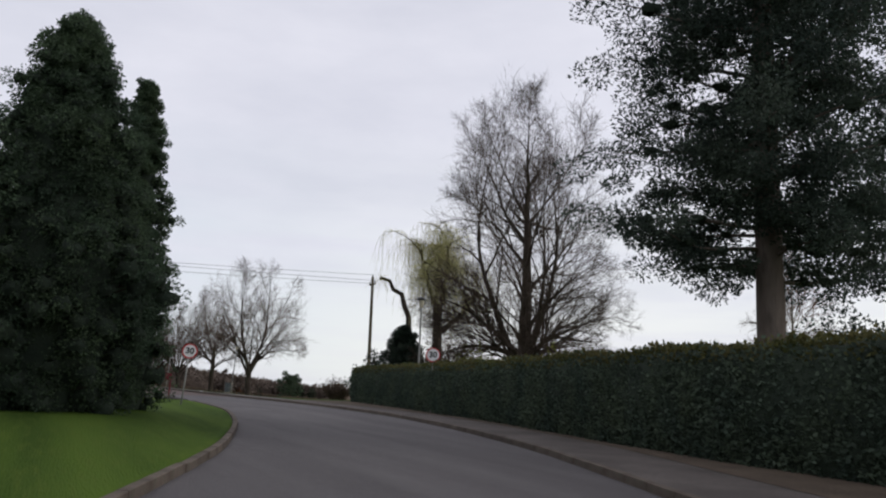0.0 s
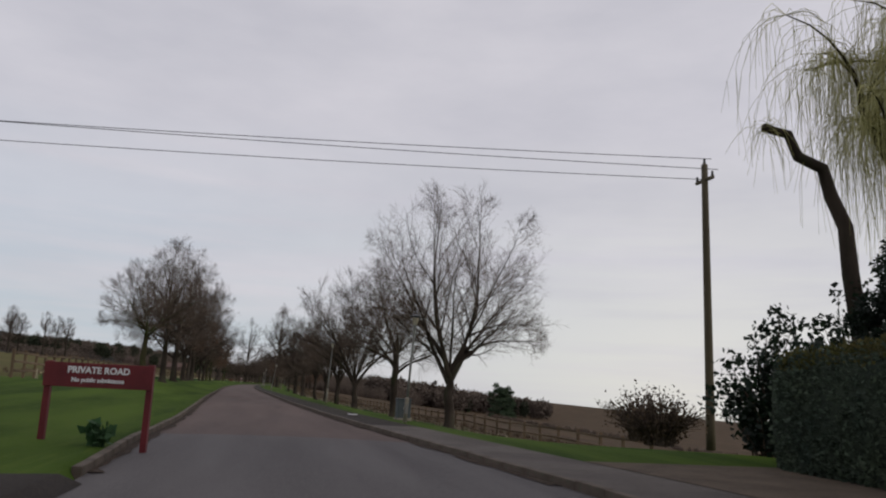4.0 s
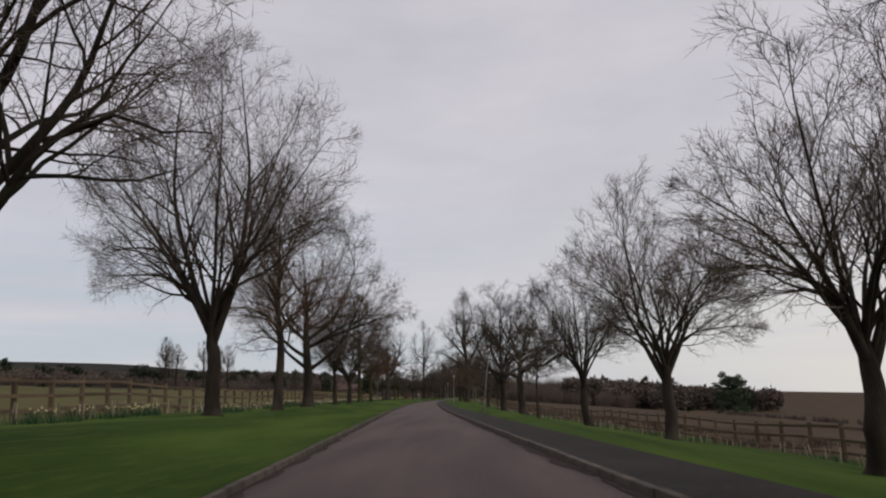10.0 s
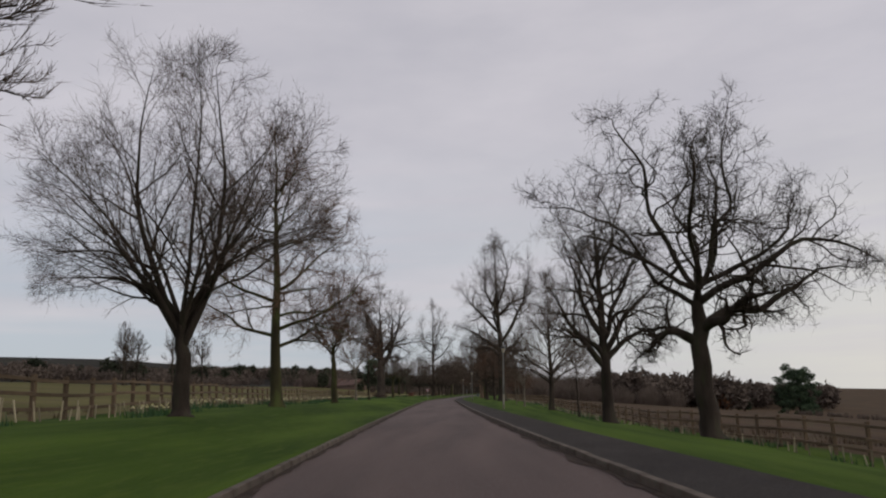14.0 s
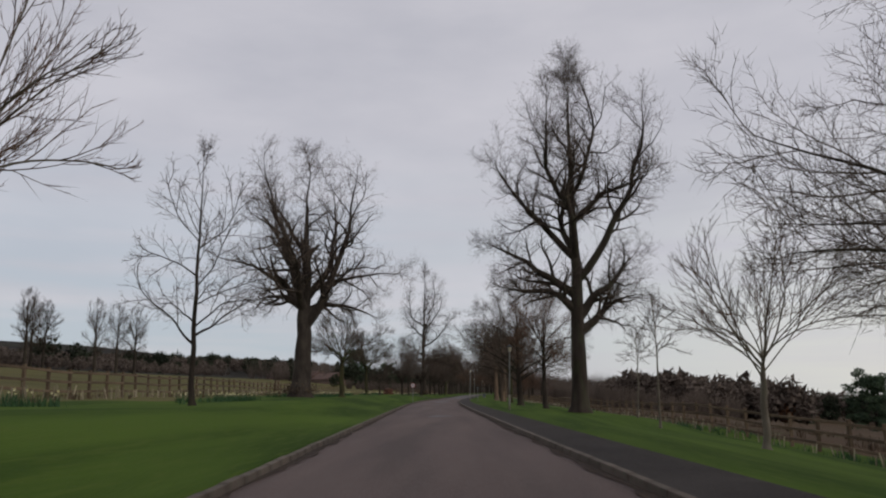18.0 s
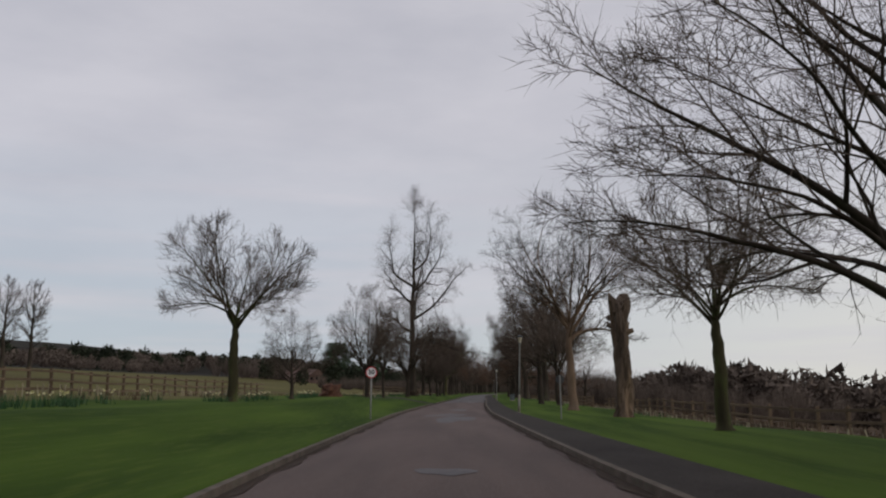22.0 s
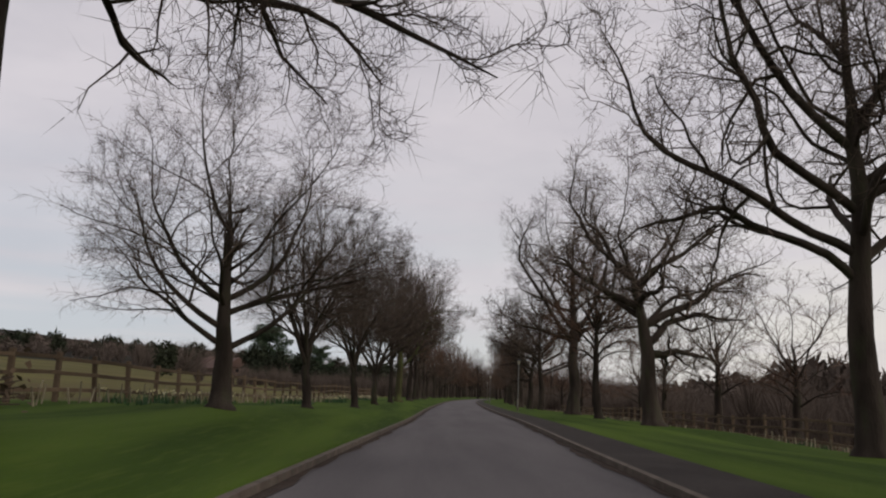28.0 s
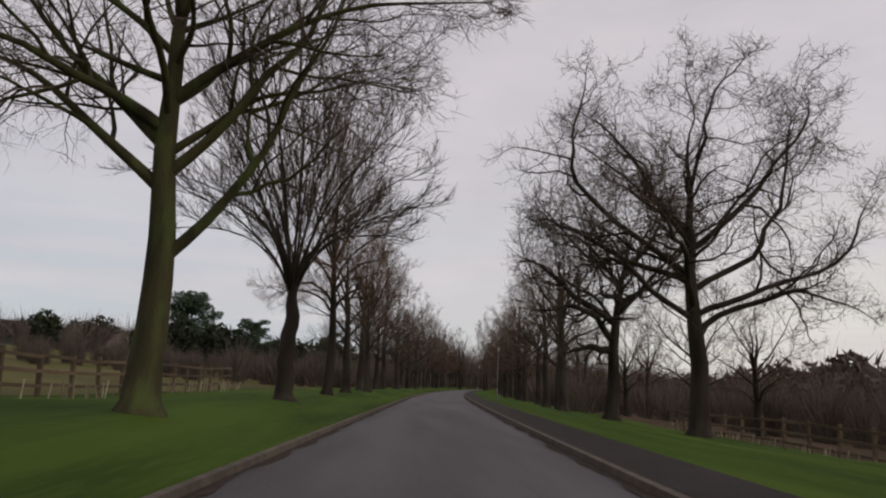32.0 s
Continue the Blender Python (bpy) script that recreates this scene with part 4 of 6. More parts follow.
LABELS = {
    "fan_a": "leafless lime tree with several steep stems from a low fork",
    "fan_b": "leafless lime tree with one long drooping side limb",
    "goblet": "leafless goblet-shaped tree with many steep fanning stems",
    "dome_a": "leafless mossy lime tree with a rounded many-stemmed dome",
    "dome_b": "leafless upright lime tree with a reddish fine-twigged dome",
    "egg": "leafless tree with a pointed egg-shaped crown and drooping skirts",
    "lollipop": "leafless tree with a clear mossy stem and round fanned crown",
    "spread": "leafless tree with low sweeping limbs and hanging twigs",
    "vase": "leafless vase-shaped tree with many straight steep branches",
    "level": "leafless tree with one straight stem and level branches",
    "wisp": "thin sparse leafless tree with few long twigs",
    "feather": "leafless tree with long straight limbs feathering off one stem",
    "oak_a": "bare gnarled oak with crooked dark limbs on the verge",
    "oak_b": "bare leaning old oak with heavy twisting limbs",
    "oak_c": "bare old oak forking low into sinuous limbs",
    "oak_d": "huge bare oak with level low arms and a stout trunk",
    "old_a": "bare old lime with sprouting trunk and upturned limbs",
    "giant_a": "very tall bare old lime with clumped branches",
    "giant_b": "massive bare old lime with a thick burred trunk",
    "giant_c": "towering bare tree with a mast-like trunk and crooked arms",
    "young": "young bare tree with a pale slim trunk",
    "young_goblet": "young bare tree fanning out from a pale slim trunk",
    "sapling": "thin pale sapling with a few upright shoots",
    "flat_top": "bare flat-topped tree with layered dense twigs and tan bark",
    "mossy": "big bare tree with a thick mossy trunk",
    "far_a": "bare reddish-brown tree in the distant avenue",
    "far_b": "bare tall tree in the distant avenue",
}


def plant(kind, y, u, h, w, turn=0.0):
    src, h0, w0 = TREES[kind]
    ob = copy_thing(src, pose(*spot(y, u), 0, 0, turn))
    ob.scale = (w / w0, w / w0, h / h0)
    return tagged(ob, LABELS[kind], "tree", "avenue trees")


# right-hand row, from the junction onwards
plant("fan_a", 52, 11.6, 14.6, 5.7)
plant("fan_b", 63.0, 10.4, 12.4, 4.5)
plant("goblet", 79.0, 9.9, 13.8, 6.2)
plant("dome_a", 93.5, 10.1, 10.8, 4.7, 200)
plant("dome_a", 109.0, 10.5, 11.4, 4.8)
plant("dome_a", 127.3, 11.0, 11.2, 4.5, 100)
plant("young", 141.7, 10.0, 7.8, 3.6, 30)
plant("oak_a", 170.3, 12.3, 15.8, 7.2)
plant("old_a", 188.7, 11.7, 16.5, 5.9)
plant("young", 201, 11.8, 7.2, 2.6, 70)
plant("feather", 212, 11.1, 13.4, 5.6, 180)
plant("young_goblet", 222, 9.5, 7.0, 3.4, 200)
plant("sapling", 233.3, 9.7, 5.8, 1.4, 0)
plant("sapling", 240.6, 10.6, 5.2, 1.2, 60)
plant("giant_a", 248.6, 9.1, 24.0, 6.1)
plant("dome_b", 262.3, 8.9, 10.6, 3.4, 10)
plant("feather", 276.5, 8.4, 12.2, 6.2)
plant("lollipop", 287.1, 8.3, 8.2, 3.5, 230)
plant("flat_top", 314.6, 8.0, 14.2, 5.6)
plant("dome_a", 333.6, 9.1, 10.2, 4.6, 80)
plant("fan_b", 344, 8.2, 13.6, 4.2, 200)
plant("old_a", 368.3, 10.4, 17.4, 6.4, 190)
plant("oak_c", 380.4, 10.5, 18.8, 7.0)
plant("oak_b", 399.8, 9.4, 15.5, 6.4)
plant("dome_b", 410, 8.6, 12.0, 4.2, 20)
plant("oak_d", 423.5, 9.0, 19.0, 7.2)
plant("oak_c", 452.3, 9.5, 15.4, 6.8, 170)
plant("oak_b", 466.5, 9.4, 16.0, 5.2, 180)
# left-hand row
plant("lollipop", 59.6, -6.8, 7.4, 3.5, 80)
plant("egg", 70.9, -6.4, 11.4, 4.0)
plant("spread", 85.9, -6.65, 13.2, 5.2, 180)
plant("fan_a", 102.3, -6.85, 13.4, 4.8, 170)
plant("dome_b", 117.3, -7.2, 13.2, 4.2, 300)
plant("spread", 129.8, -7.3, 15.0, 6.6)
plant("vase", 142.0, -6.7, 9.4, 3.3)
plant("fan_a", 156.1, -6.8, 10.6, 4.4, 180)
plant("level", 169.5, -6.8, 12.8, 4.6)
plant("lollipop", 193, -7.3, 9.2, 3.8, 260)
plant("young_goblet", 209.5, -7.4, 7.6, 2.9, 130)
plant("wisp", 223.6, -7.5, 8.6, 2.4)
plant("giant_b", 247.3, -8.05, 16.4, 6.0)
plant("lollipop", 263, -7.3, 7.3, 3.7, 110)
plant("lollipop", 297, -8.7, 8.2, 3.6, 70)
plant("spread", 305, -7.8, 4.6, 1.9, 10)
plant("fan_a", 330, -7.2, 9.4, 3.4, 160)
plant("dome_a", 342, -7.3, 9.4, 2.5, 60)
plant("fan_a", 355.6, -6.3, 11.4, 4.6, 170)
plant("giant_c", 369.6, -6.92, 28.0, 6.4)
plant("spread", 380.8, -6.5, 9.4, 4.8, 20)
plant("fan_a", 391.7, -6.4, 9.4, 3.5, 60)
plant("fan_a", 403.4, -6.0, 10.2, 3.7, 60)
plant("goblet", 415.5, -6.0, 12.2, 4.6, 180)
plant("fan_b", 428.5, -5.9, 12.5, 3.2, 180)
plant("mossy", 440.9, -6.15, 17.0, 7.4)
plant("vase", 456, -6.0, 16.0, 6.2, 40)
plant("dome_b", 470, -6.3, 16.4, 4.6, 220)
rng_row = np.random.default_rng(5)
for row_y in np.arange(481, 720, 8.5):
    for row_u in (-6.8, 9.6):
        plant("far_a" if rng_row.random() < 0.5 else "far_b", row_y + rng_row.uniform(-2.5, 2.5), row_u + rng_row.uniform(-1, 1), rng_row.uniform(12, 17), rng_row.uniform(4, 5.4), rng_row.uniform(0, 360))
# a grove that closes the end of the avenue where the drive bends away
for row_x, row_y in ((-16, 610), (-8, 632), (0, 618), (3, 650), (11, 664), (16, 640), (-3, 676), (22, 690), (8, 700), (-14, 660)):
    plant("far_b" if row_x % 2 else "far_a", row_y, row_x - float(CENTRE(row_y)), rng_row.uniform(17, 24), rng_row.uniform(4.5, 6), rng_row.uniform(0, 360))
# a second, looser row behind the far avenue on the open side
for row_y in np.arange(405, 700, 15.0):
    plant("far_a", row_y + rng_row.uniform(-4, 4), 19 + rng_row.uniform(-2, 5), rng_row.uniform(9, 14), rng_row.uniform(3.5, 5), rng_row.uniform(0, 360))
for src, _, _ in TREES.values():
    for o in (*src.children, src):
        bpy.data.objects.remove(o)


# ---- the junction: hedge, evergreens, willow, pole ----
HEDGE_FRONT = curve_of("-70:-12.5 -40:-2.0 -24:3.3 -19.8:3.9 -12.7:5.4 -4.4:7.2 1:7.9 5:8.6 12:9.5 19:10.4 25:11.2")


def build_hedge():
    rng = np.random.default_rng(11)
    ob = empty("hedge", (0, 0, 0))
    ys = np.arange(-60, 19.1, 0.5)
    v, f = [], []
    # solid core that closes the gaps between leaves, dark in place of inner shade
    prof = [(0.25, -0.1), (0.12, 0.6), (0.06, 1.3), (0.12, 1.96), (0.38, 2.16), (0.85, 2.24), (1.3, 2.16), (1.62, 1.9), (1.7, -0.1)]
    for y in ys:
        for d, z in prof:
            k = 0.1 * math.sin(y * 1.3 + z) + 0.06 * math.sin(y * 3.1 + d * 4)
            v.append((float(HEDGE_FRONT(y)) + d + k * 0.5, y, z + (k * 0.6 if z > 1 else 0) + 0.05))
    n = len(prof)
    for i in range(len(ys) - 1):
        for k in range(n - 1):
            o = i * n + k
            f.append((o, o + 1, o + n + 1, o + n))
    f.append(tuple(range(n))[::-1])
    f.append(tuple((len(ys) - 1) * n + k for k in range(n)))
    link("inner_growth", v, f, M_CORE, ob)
    sides, tops = Shape(), Shape()
    for _ in range(90000):
        y = rng.uniform(-42, 19.1) if rng.random() < 0.9 else rng.uniform(-60, -42)
        q = rng.random()
        k = 0.1 * math.sin(y * 1.3) + 0.05 * math.sin(y * 3.1)
        x0 = float(HEDGE_FRONT(y))
        if q < 0.66:
            z = rng.uniform(0.02, 2.18)
            p = np.array([x0 + 0.06 + 0.14 * (abs(z - 1.15) / 1.1) ** 3 + k * 0.4 + rng.normal(0, 0.035), y, z])
            nrm = np.array([-1.0, 0.25, 0.25])
        else:
            p = np.array([x0 + rng.uniform(0.05, 1.65), y, 2.24 + k * 0.6 + rng.normal(0, 0.05)])
            nrm = np.array([0, 0, 1.0])
        if y > 18.7:
            p[0] += rng.uniform(0, 1.5)
        d = unit(nrm + rng.normal(0, 0.7, 3))
        side = unit(np.cross(d, rng.normal(0, 1, 3)))
        size = rng.uniform(0.07, 0.12)
        (tops if q >= 0.66 and rng.random() < 0.75 or (p[2] > 1.95 and rng.random() < 0.4) else sides).leaf(p, d * size, side * size * 0.3)
    for _ in range(900):
        y = rng.uniform(-42, 19)
        p = np.array([float(HEDGE_FRONT(y)) + rng.uniform(0.2, 1.5), y, 2.22])
        tops.tube(np.array([p, p + np.array([rng.normal(0, 0.06), rng.normal(0, 0.06), rng.uniform(0.08, 0.26)])]), (0.006, 0.003), 3)
    link("leaves", sides.v, sides.f, M_HEDGE, ob)
    link("new_growth", tops.v, tops.f, M_HEDGE_TOP, ob, "brownish-green clipped top of the hedge")
    return tagged(ob, "long clipped dark green evergreen hedge beside the footpath", "hedge")


build_hedge()
litter = strip("leaf_litter_strip", np.arange(-60, 20, 1.0), lambda y: right_kerb(y) + 0.1 + PATH_WIDE(y), lambda y: HEDGE_FRONT(y) + 0.6, 0.12, M_EARTH, "bare brown earth and leaf litter under the hedge")


def sprays(shape, centres, spread, per, size, rng, droop=0.0, slim=0.3):
    """Leaf sprays scattered round many centres at once."""
    n = len(centres) * per
    c = np.repeat(np.asarray(centres, float), per, axis=0)
    d = rng.normal(0, 1, (n, 3))
    d /= np.linalg.norm(d, axis=1)[:, None]
    p = c + d * np.asarray(spread) * (rng.random(n) ** 0.4)[:, None]
    a = d + rng.normal(0, 0.5, (n, 3)) + np.array([0, 0, -droop])
    a /= np.linalg.norm(a, axis=1)[:, None]
    s = np.cross(a, rng.normal(0, 1, (n, 3)))
    s /= np.linalg.norm(s, axis=1)[:, None]
    ln = (size * rng.uniform(0.6, 1.35, n))[:, None]
    a, s = a * ln, s * ln * slim * 0.5
    n0 = len(shape.v)
    shape.v.extend(np.stack([p - s * 1.1, p + a * 0.35 + s * 1.4, p + a], 1).reshape(-1, 3).tolist())
    shape.f.extend((n0 + 3 * k, n0 + 3 * k + 1, n0 + 3 * k + 2) for k in range(n))


def lump(shape, at, size, rng):
    """A small uneven dark lump filling a crown's shaded inside."""
    n0, ph = len(shape.v), rng.uniform(0, 6.28, 2)
    for i in range(1, 5):
        b = math.pi * i / 5
        for k in range(7):
            a = 2 * math.pi * k / 7
            r = 1 + 0.22 * math.sin(2 * a + ph[0] + 3 * b) + 0.16 * math.sin(3 * a + ph[1])
            shape.v.append((at[0] + size[0] * r * math.sin(b) * math.cos(a), at[1] + size[1] * r * math.sin(b) * math.sin(a), at[2] + size[2] * r * math.cos(b)))
    for i in range(3):
        for k in range(7):
            o = n0 + 7 * i
            shape.f.append((o + k, o + (k + 1) % 7, o + 7 + (k + 1) % 7, o + 7 + k))
    shape.f.append(tuple(range(n0, n0 + 7)))
    shape.f.append(tuple(range(n0 + 27, n0 + 20, -1)))


def evergreen(name, place, h, w, seed, mat, label, lobes, per, style, trunk_r, clear=0.0, size=0.14, clumps=5, bark=None):
    """A dense evergreen: trunk, limbs, a dark filler core coloured for inner shade and a crown of small sprays in
    uneven lobes.
    """
    rng = np.random.default_rng(seed)
    ob = empty(name, place)
    wood, leaves, inner = Shape(), Shape(), Shape()
    wood.tube([(0, 0, -0.3), (0, 0, 0.4), (rng.normal(0, 0.1), rng.normal(0, 0.1), h * 0.5), (0, 0, h * 0.92)], (trunk_r * 1.25, trunk_r, trunk_r * 0.75, 0.05), 12)
    if style == "cone":
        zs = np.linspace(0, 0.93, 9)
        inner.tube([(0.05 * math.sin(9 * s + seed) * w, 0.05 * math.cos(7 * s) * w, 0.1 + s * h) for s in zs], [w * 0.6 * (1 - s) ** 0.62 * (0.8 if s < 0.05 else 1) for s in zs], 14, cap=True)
    for i in range(lobes):
        s = (i + rng.random()) / lobes
        az = 2.4 * i + rng.uniform(-0.4, 0.4)
        if style == "cone":
            z = clear + (h - clear) * s**0.85
            edge = w * (1 - s) ** 0.72 * rng.uniform(0.72, 1.06) * min(1.0, 0.66 + 1.7 * s)
            tip = np.array([edge * math.cos(az), edge * math.sin(az), z + edge * 0.1])
            spread = np.array([0.62, 0.62, 0.5]) * (1.1 - 0.6 * s) * (w / 4.5)
        else:
            z = clear + (h - clear) * s
            edge = w * rng.uniform(0.4, 1.05) * (1 - 0.5 * s**2)
            tip = np.array([edge * math.cos(az), edge * math.sin(az), z + 0.1 * edge - (0.16 * edge if s < 0.3 else 0)])
            spread = np.array([0.62, 0.62, 0.36]) * rng.uniform(0.75, 1.25) * (w / 4 if w < 4 else max(1.0, w / 4.4))
        limb = bezier(np.array([0, 0, max(0.4, z - edge * 0.12)]), unit(np.array([tip[0], tip[1], 0.4])), tip, 7, 0.16, rng)
        wood.tube(limb, np.linspace(0.03 + 0.012 * edge, 0.01, 7), 5)
        cs = [tip]
        for _ in range(clumps - 1):
            q = limb[rng.integers(3, 7)]
            cs.append(q + np.clip(rng.normal(0, 1, 3), -1.3, 1.3) * spread * np.array([1.3, 1.3, 0.9]))
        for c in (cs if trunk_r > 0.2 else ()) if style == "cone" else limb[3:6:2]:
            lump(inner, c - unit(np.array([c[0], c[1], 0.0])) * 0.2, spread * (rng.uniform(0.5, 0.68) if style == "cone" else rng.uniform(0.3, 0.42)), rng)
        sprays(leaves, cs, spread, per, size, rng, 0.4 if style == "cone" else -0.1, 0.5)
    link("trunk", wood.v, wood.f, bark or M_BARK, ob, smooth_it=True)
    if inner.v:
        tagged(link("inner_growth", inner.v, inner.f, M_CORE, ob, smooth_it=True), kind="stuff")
    link("crown", leaves.v, leaves.f, mat, ob)
    return tagged(ob, label, "tree")


evergreen("yew_tree", (-7.7, -9.0, 0.2), 10.4, 3.2, 4, M_YEW, "dense dark green conical evergreen standing on the lawn", 240, 150, "cone", 0.35, 0.1, 0.085)
evergreen("yew_tree", (-12.6, -15.0, 0.2), 9.6, 4.6, 5, M_YEW, "broad dark evergreen with uneven feathery outline", 180, 140, "cone", 0.35, 0.1, 0.09)
evergreen("yew_tree", (-5.7, -6.4, 0.2), 10.0, 1.6, 6, M_YEW, "narrow dark evergreen at the lawn's edge", 150, 110, "cone", 0.25, 0.1, 0.085)
evergreen("pine_tree", (7.9, -18.0, 0.1), 19.0, 3.7, 8, M_PINE, "tall dark pine with a bare thick grey-brown trunk", 100, 300, "flat", 0.36, 4.4, 0.1, 8, M_PINE_BARK)
evergreen("pine_tree", (17.5, -17.5, 0.1), 16.0, 5.0, 9, M_PINE, "dark pine behind the hedge", 60, 150, "flat", 0.35, 3.4, 0.15, 6, M_PINE_BARK)
evergreen("small_conifer", (13.4, -18.6, 0.0), 3.8, 1.2, 10, M_YEW, "small dark conifer behind the hedge", 40, 40, "cone", 0.08, 0.3, 0.1)


def shrub(name, place, w, h, seed, mat, label, count=1500, size=0.12, stems=40, stem_mat=None):
    """A loose bush: stems from the ground and leaves round their ends."""
    rng = np.random.default_rng(seed)
    ob = empty(name, place)
    wood, leaves = Shape(), Shape()
    tips = []
    for _ in range(stems):
        a, q = rng.uniform(0, 6.283), rng.random() ** 0.5
        tip = np.array([w * q * math.cos(a), w * q * math.sin(a), h * rng.uniform(0.45, 1.0) * (1 - 0.45 * q * q)])
        base = np.array([0.3 * tip[0], 0.3 * tip[1], -0.1])
        pts = bezier(base, np.array([0, 0, 1.0]), tip, 5, 0.15, rng)
        wood.tube(pts, np.linspace(0.03, 0.008, 5), 4)
        tips.append(pts)
    for _ in range(count):
        pts = tips[rng.integers(len(tips))]
        p = pts[rng.integers(1, 5)] + rng.normal(0, 0.14, 3) * min(1, w)
        p[2] = max(p[2], 0.02)
        d = unit(rng.normal(0, 1, 3) + np.array([0, 0, 0.5]))
        side = unit(np.cross(d, rng.normal(0, 1, 3)))
        ln = size * rng.uniform(0.6, 1.4)
        leaves.leaf(p, d * ln, side * ln * 0.35)
    link("stem_tangle", wood.v, wood.f, stem_mat or M_TWIG, ob)
    link("foliage", leaves.v, leaves.f, mat, ob)
    return tagged(ob, label, "shrub")


evergreen("ivy_bush", (14.0, 18.6, 0.0), 5.2, 2.3, 21, M_IVY, "dark dense ivy-clad bush at the end of the hedge", 130, 80, "cone", 0.15, 0.2, 0.12)
shrub("ivy_bush", (13.6, 23.6, 0.0), 1.8, 3.6, 22, M_IVY, "dark evergreen bush closing the hedge", 5200, 0.15, 50)
shrub("ivy_bush", (16.6, 24.0, 0.0), 2.2, 4.6, 23, M_IVY, "dark bush round the willow's foot", 3600, 0.17, 60)
shrub("bramble_bush", (12.9, 28.6, 0.0), 1.5, 1.7, 24, M_BRAMBLE, "brown leafless bramble thicket by the footpath", 1900, 0.09, 160)
shrub("bramble_bush", (13.4, 30.8, 0.0), 1.6, 1.8, 25, M_BRAMBLE, "brown bramble thicket at the field corner", 1900, 0.09, 160)
for k, (sx, sy, sw, sh) in enumerate(((14.6, 9.5, 2.2, 3.8), (16.5, 12.8, 2.4, 4.2), (17.6, 5.5, 2.2, 3.7), (17.5, 17.5, 2.0, 4.3))):
    shrub("garden_shrub", (sx, sy, 0.0), sw, sh, 30 + k, M_SHRUB, "yellow-green garden shrub behind the hedge", 2600, 0.15, 60)
for k, (sx, sy) in enumerate(((21, -7.5), (24, -5), (26, -11))):
    src_wood, src_fine = bare_tree(8.5 - k, 1.9, 140 + k, fork=0.2, bottom=0.1, mid=0.4, peak=1.4, leader=0.92, n1=16, n2=6, n3=5, n4=4, n5=2, low=-0.7, lift=0.6, wob=0.1, angle=34, droop=0.2, girth=0.009)
    birch = empty("birch_tree", (sx, sy, 0.0))
    src_wood.mesh("trunk", M_PALE, birch, True)
    src_fine.mesh("crown", M_TWIG_RED, birch)
    tagged(birch, "slender pale birch behind the hedge", "tree")
shrub("garden_shrub", (18.8, 21.6, 0.0), 2.0, 5.6, 47, M_BRAMBLE, "brown twiggy bush round the foot of the willow", 4200, 0.16, 120)
garden_lime = empty("lime_tree", (19.6, 12.4, 0.0))
gl_wood, gl_fine = bare_tree(21.8, 6.9, 171, fork=0.1, bottom=0.04, mid=0.36, peak=1.6, leader=0.8, n1=20, n2=11, n3=8, n4=6, low=-0.8, lift=0.5, wob=0.14, kink=0.1, angle=38, droop=0.15, girth=0.024, thick=1.5, tip=1.35, limbs=((0.12, 30, 0.8, 0.25), (0.12, 170, 0.85, 0.2), (0.13, 280, 0.75, 0.25), (0.12, 10, 0.12, 0.95), (0.12, 185, 0.13, 0.95), (0.13, 350, 0.3, 0.98), (0.14, 180, 0.32, 0.9), (0.13, 240, 0.14, 0.9)))
gl_wood.mesh("trunk", M_BARK, garden_lime, True)
gl_fine.mesh("crown", M_TWIG, garden_lime)
tagged(garden_lime, "great leafless lime with an egg-shaped many-stemmed crown", "tree")


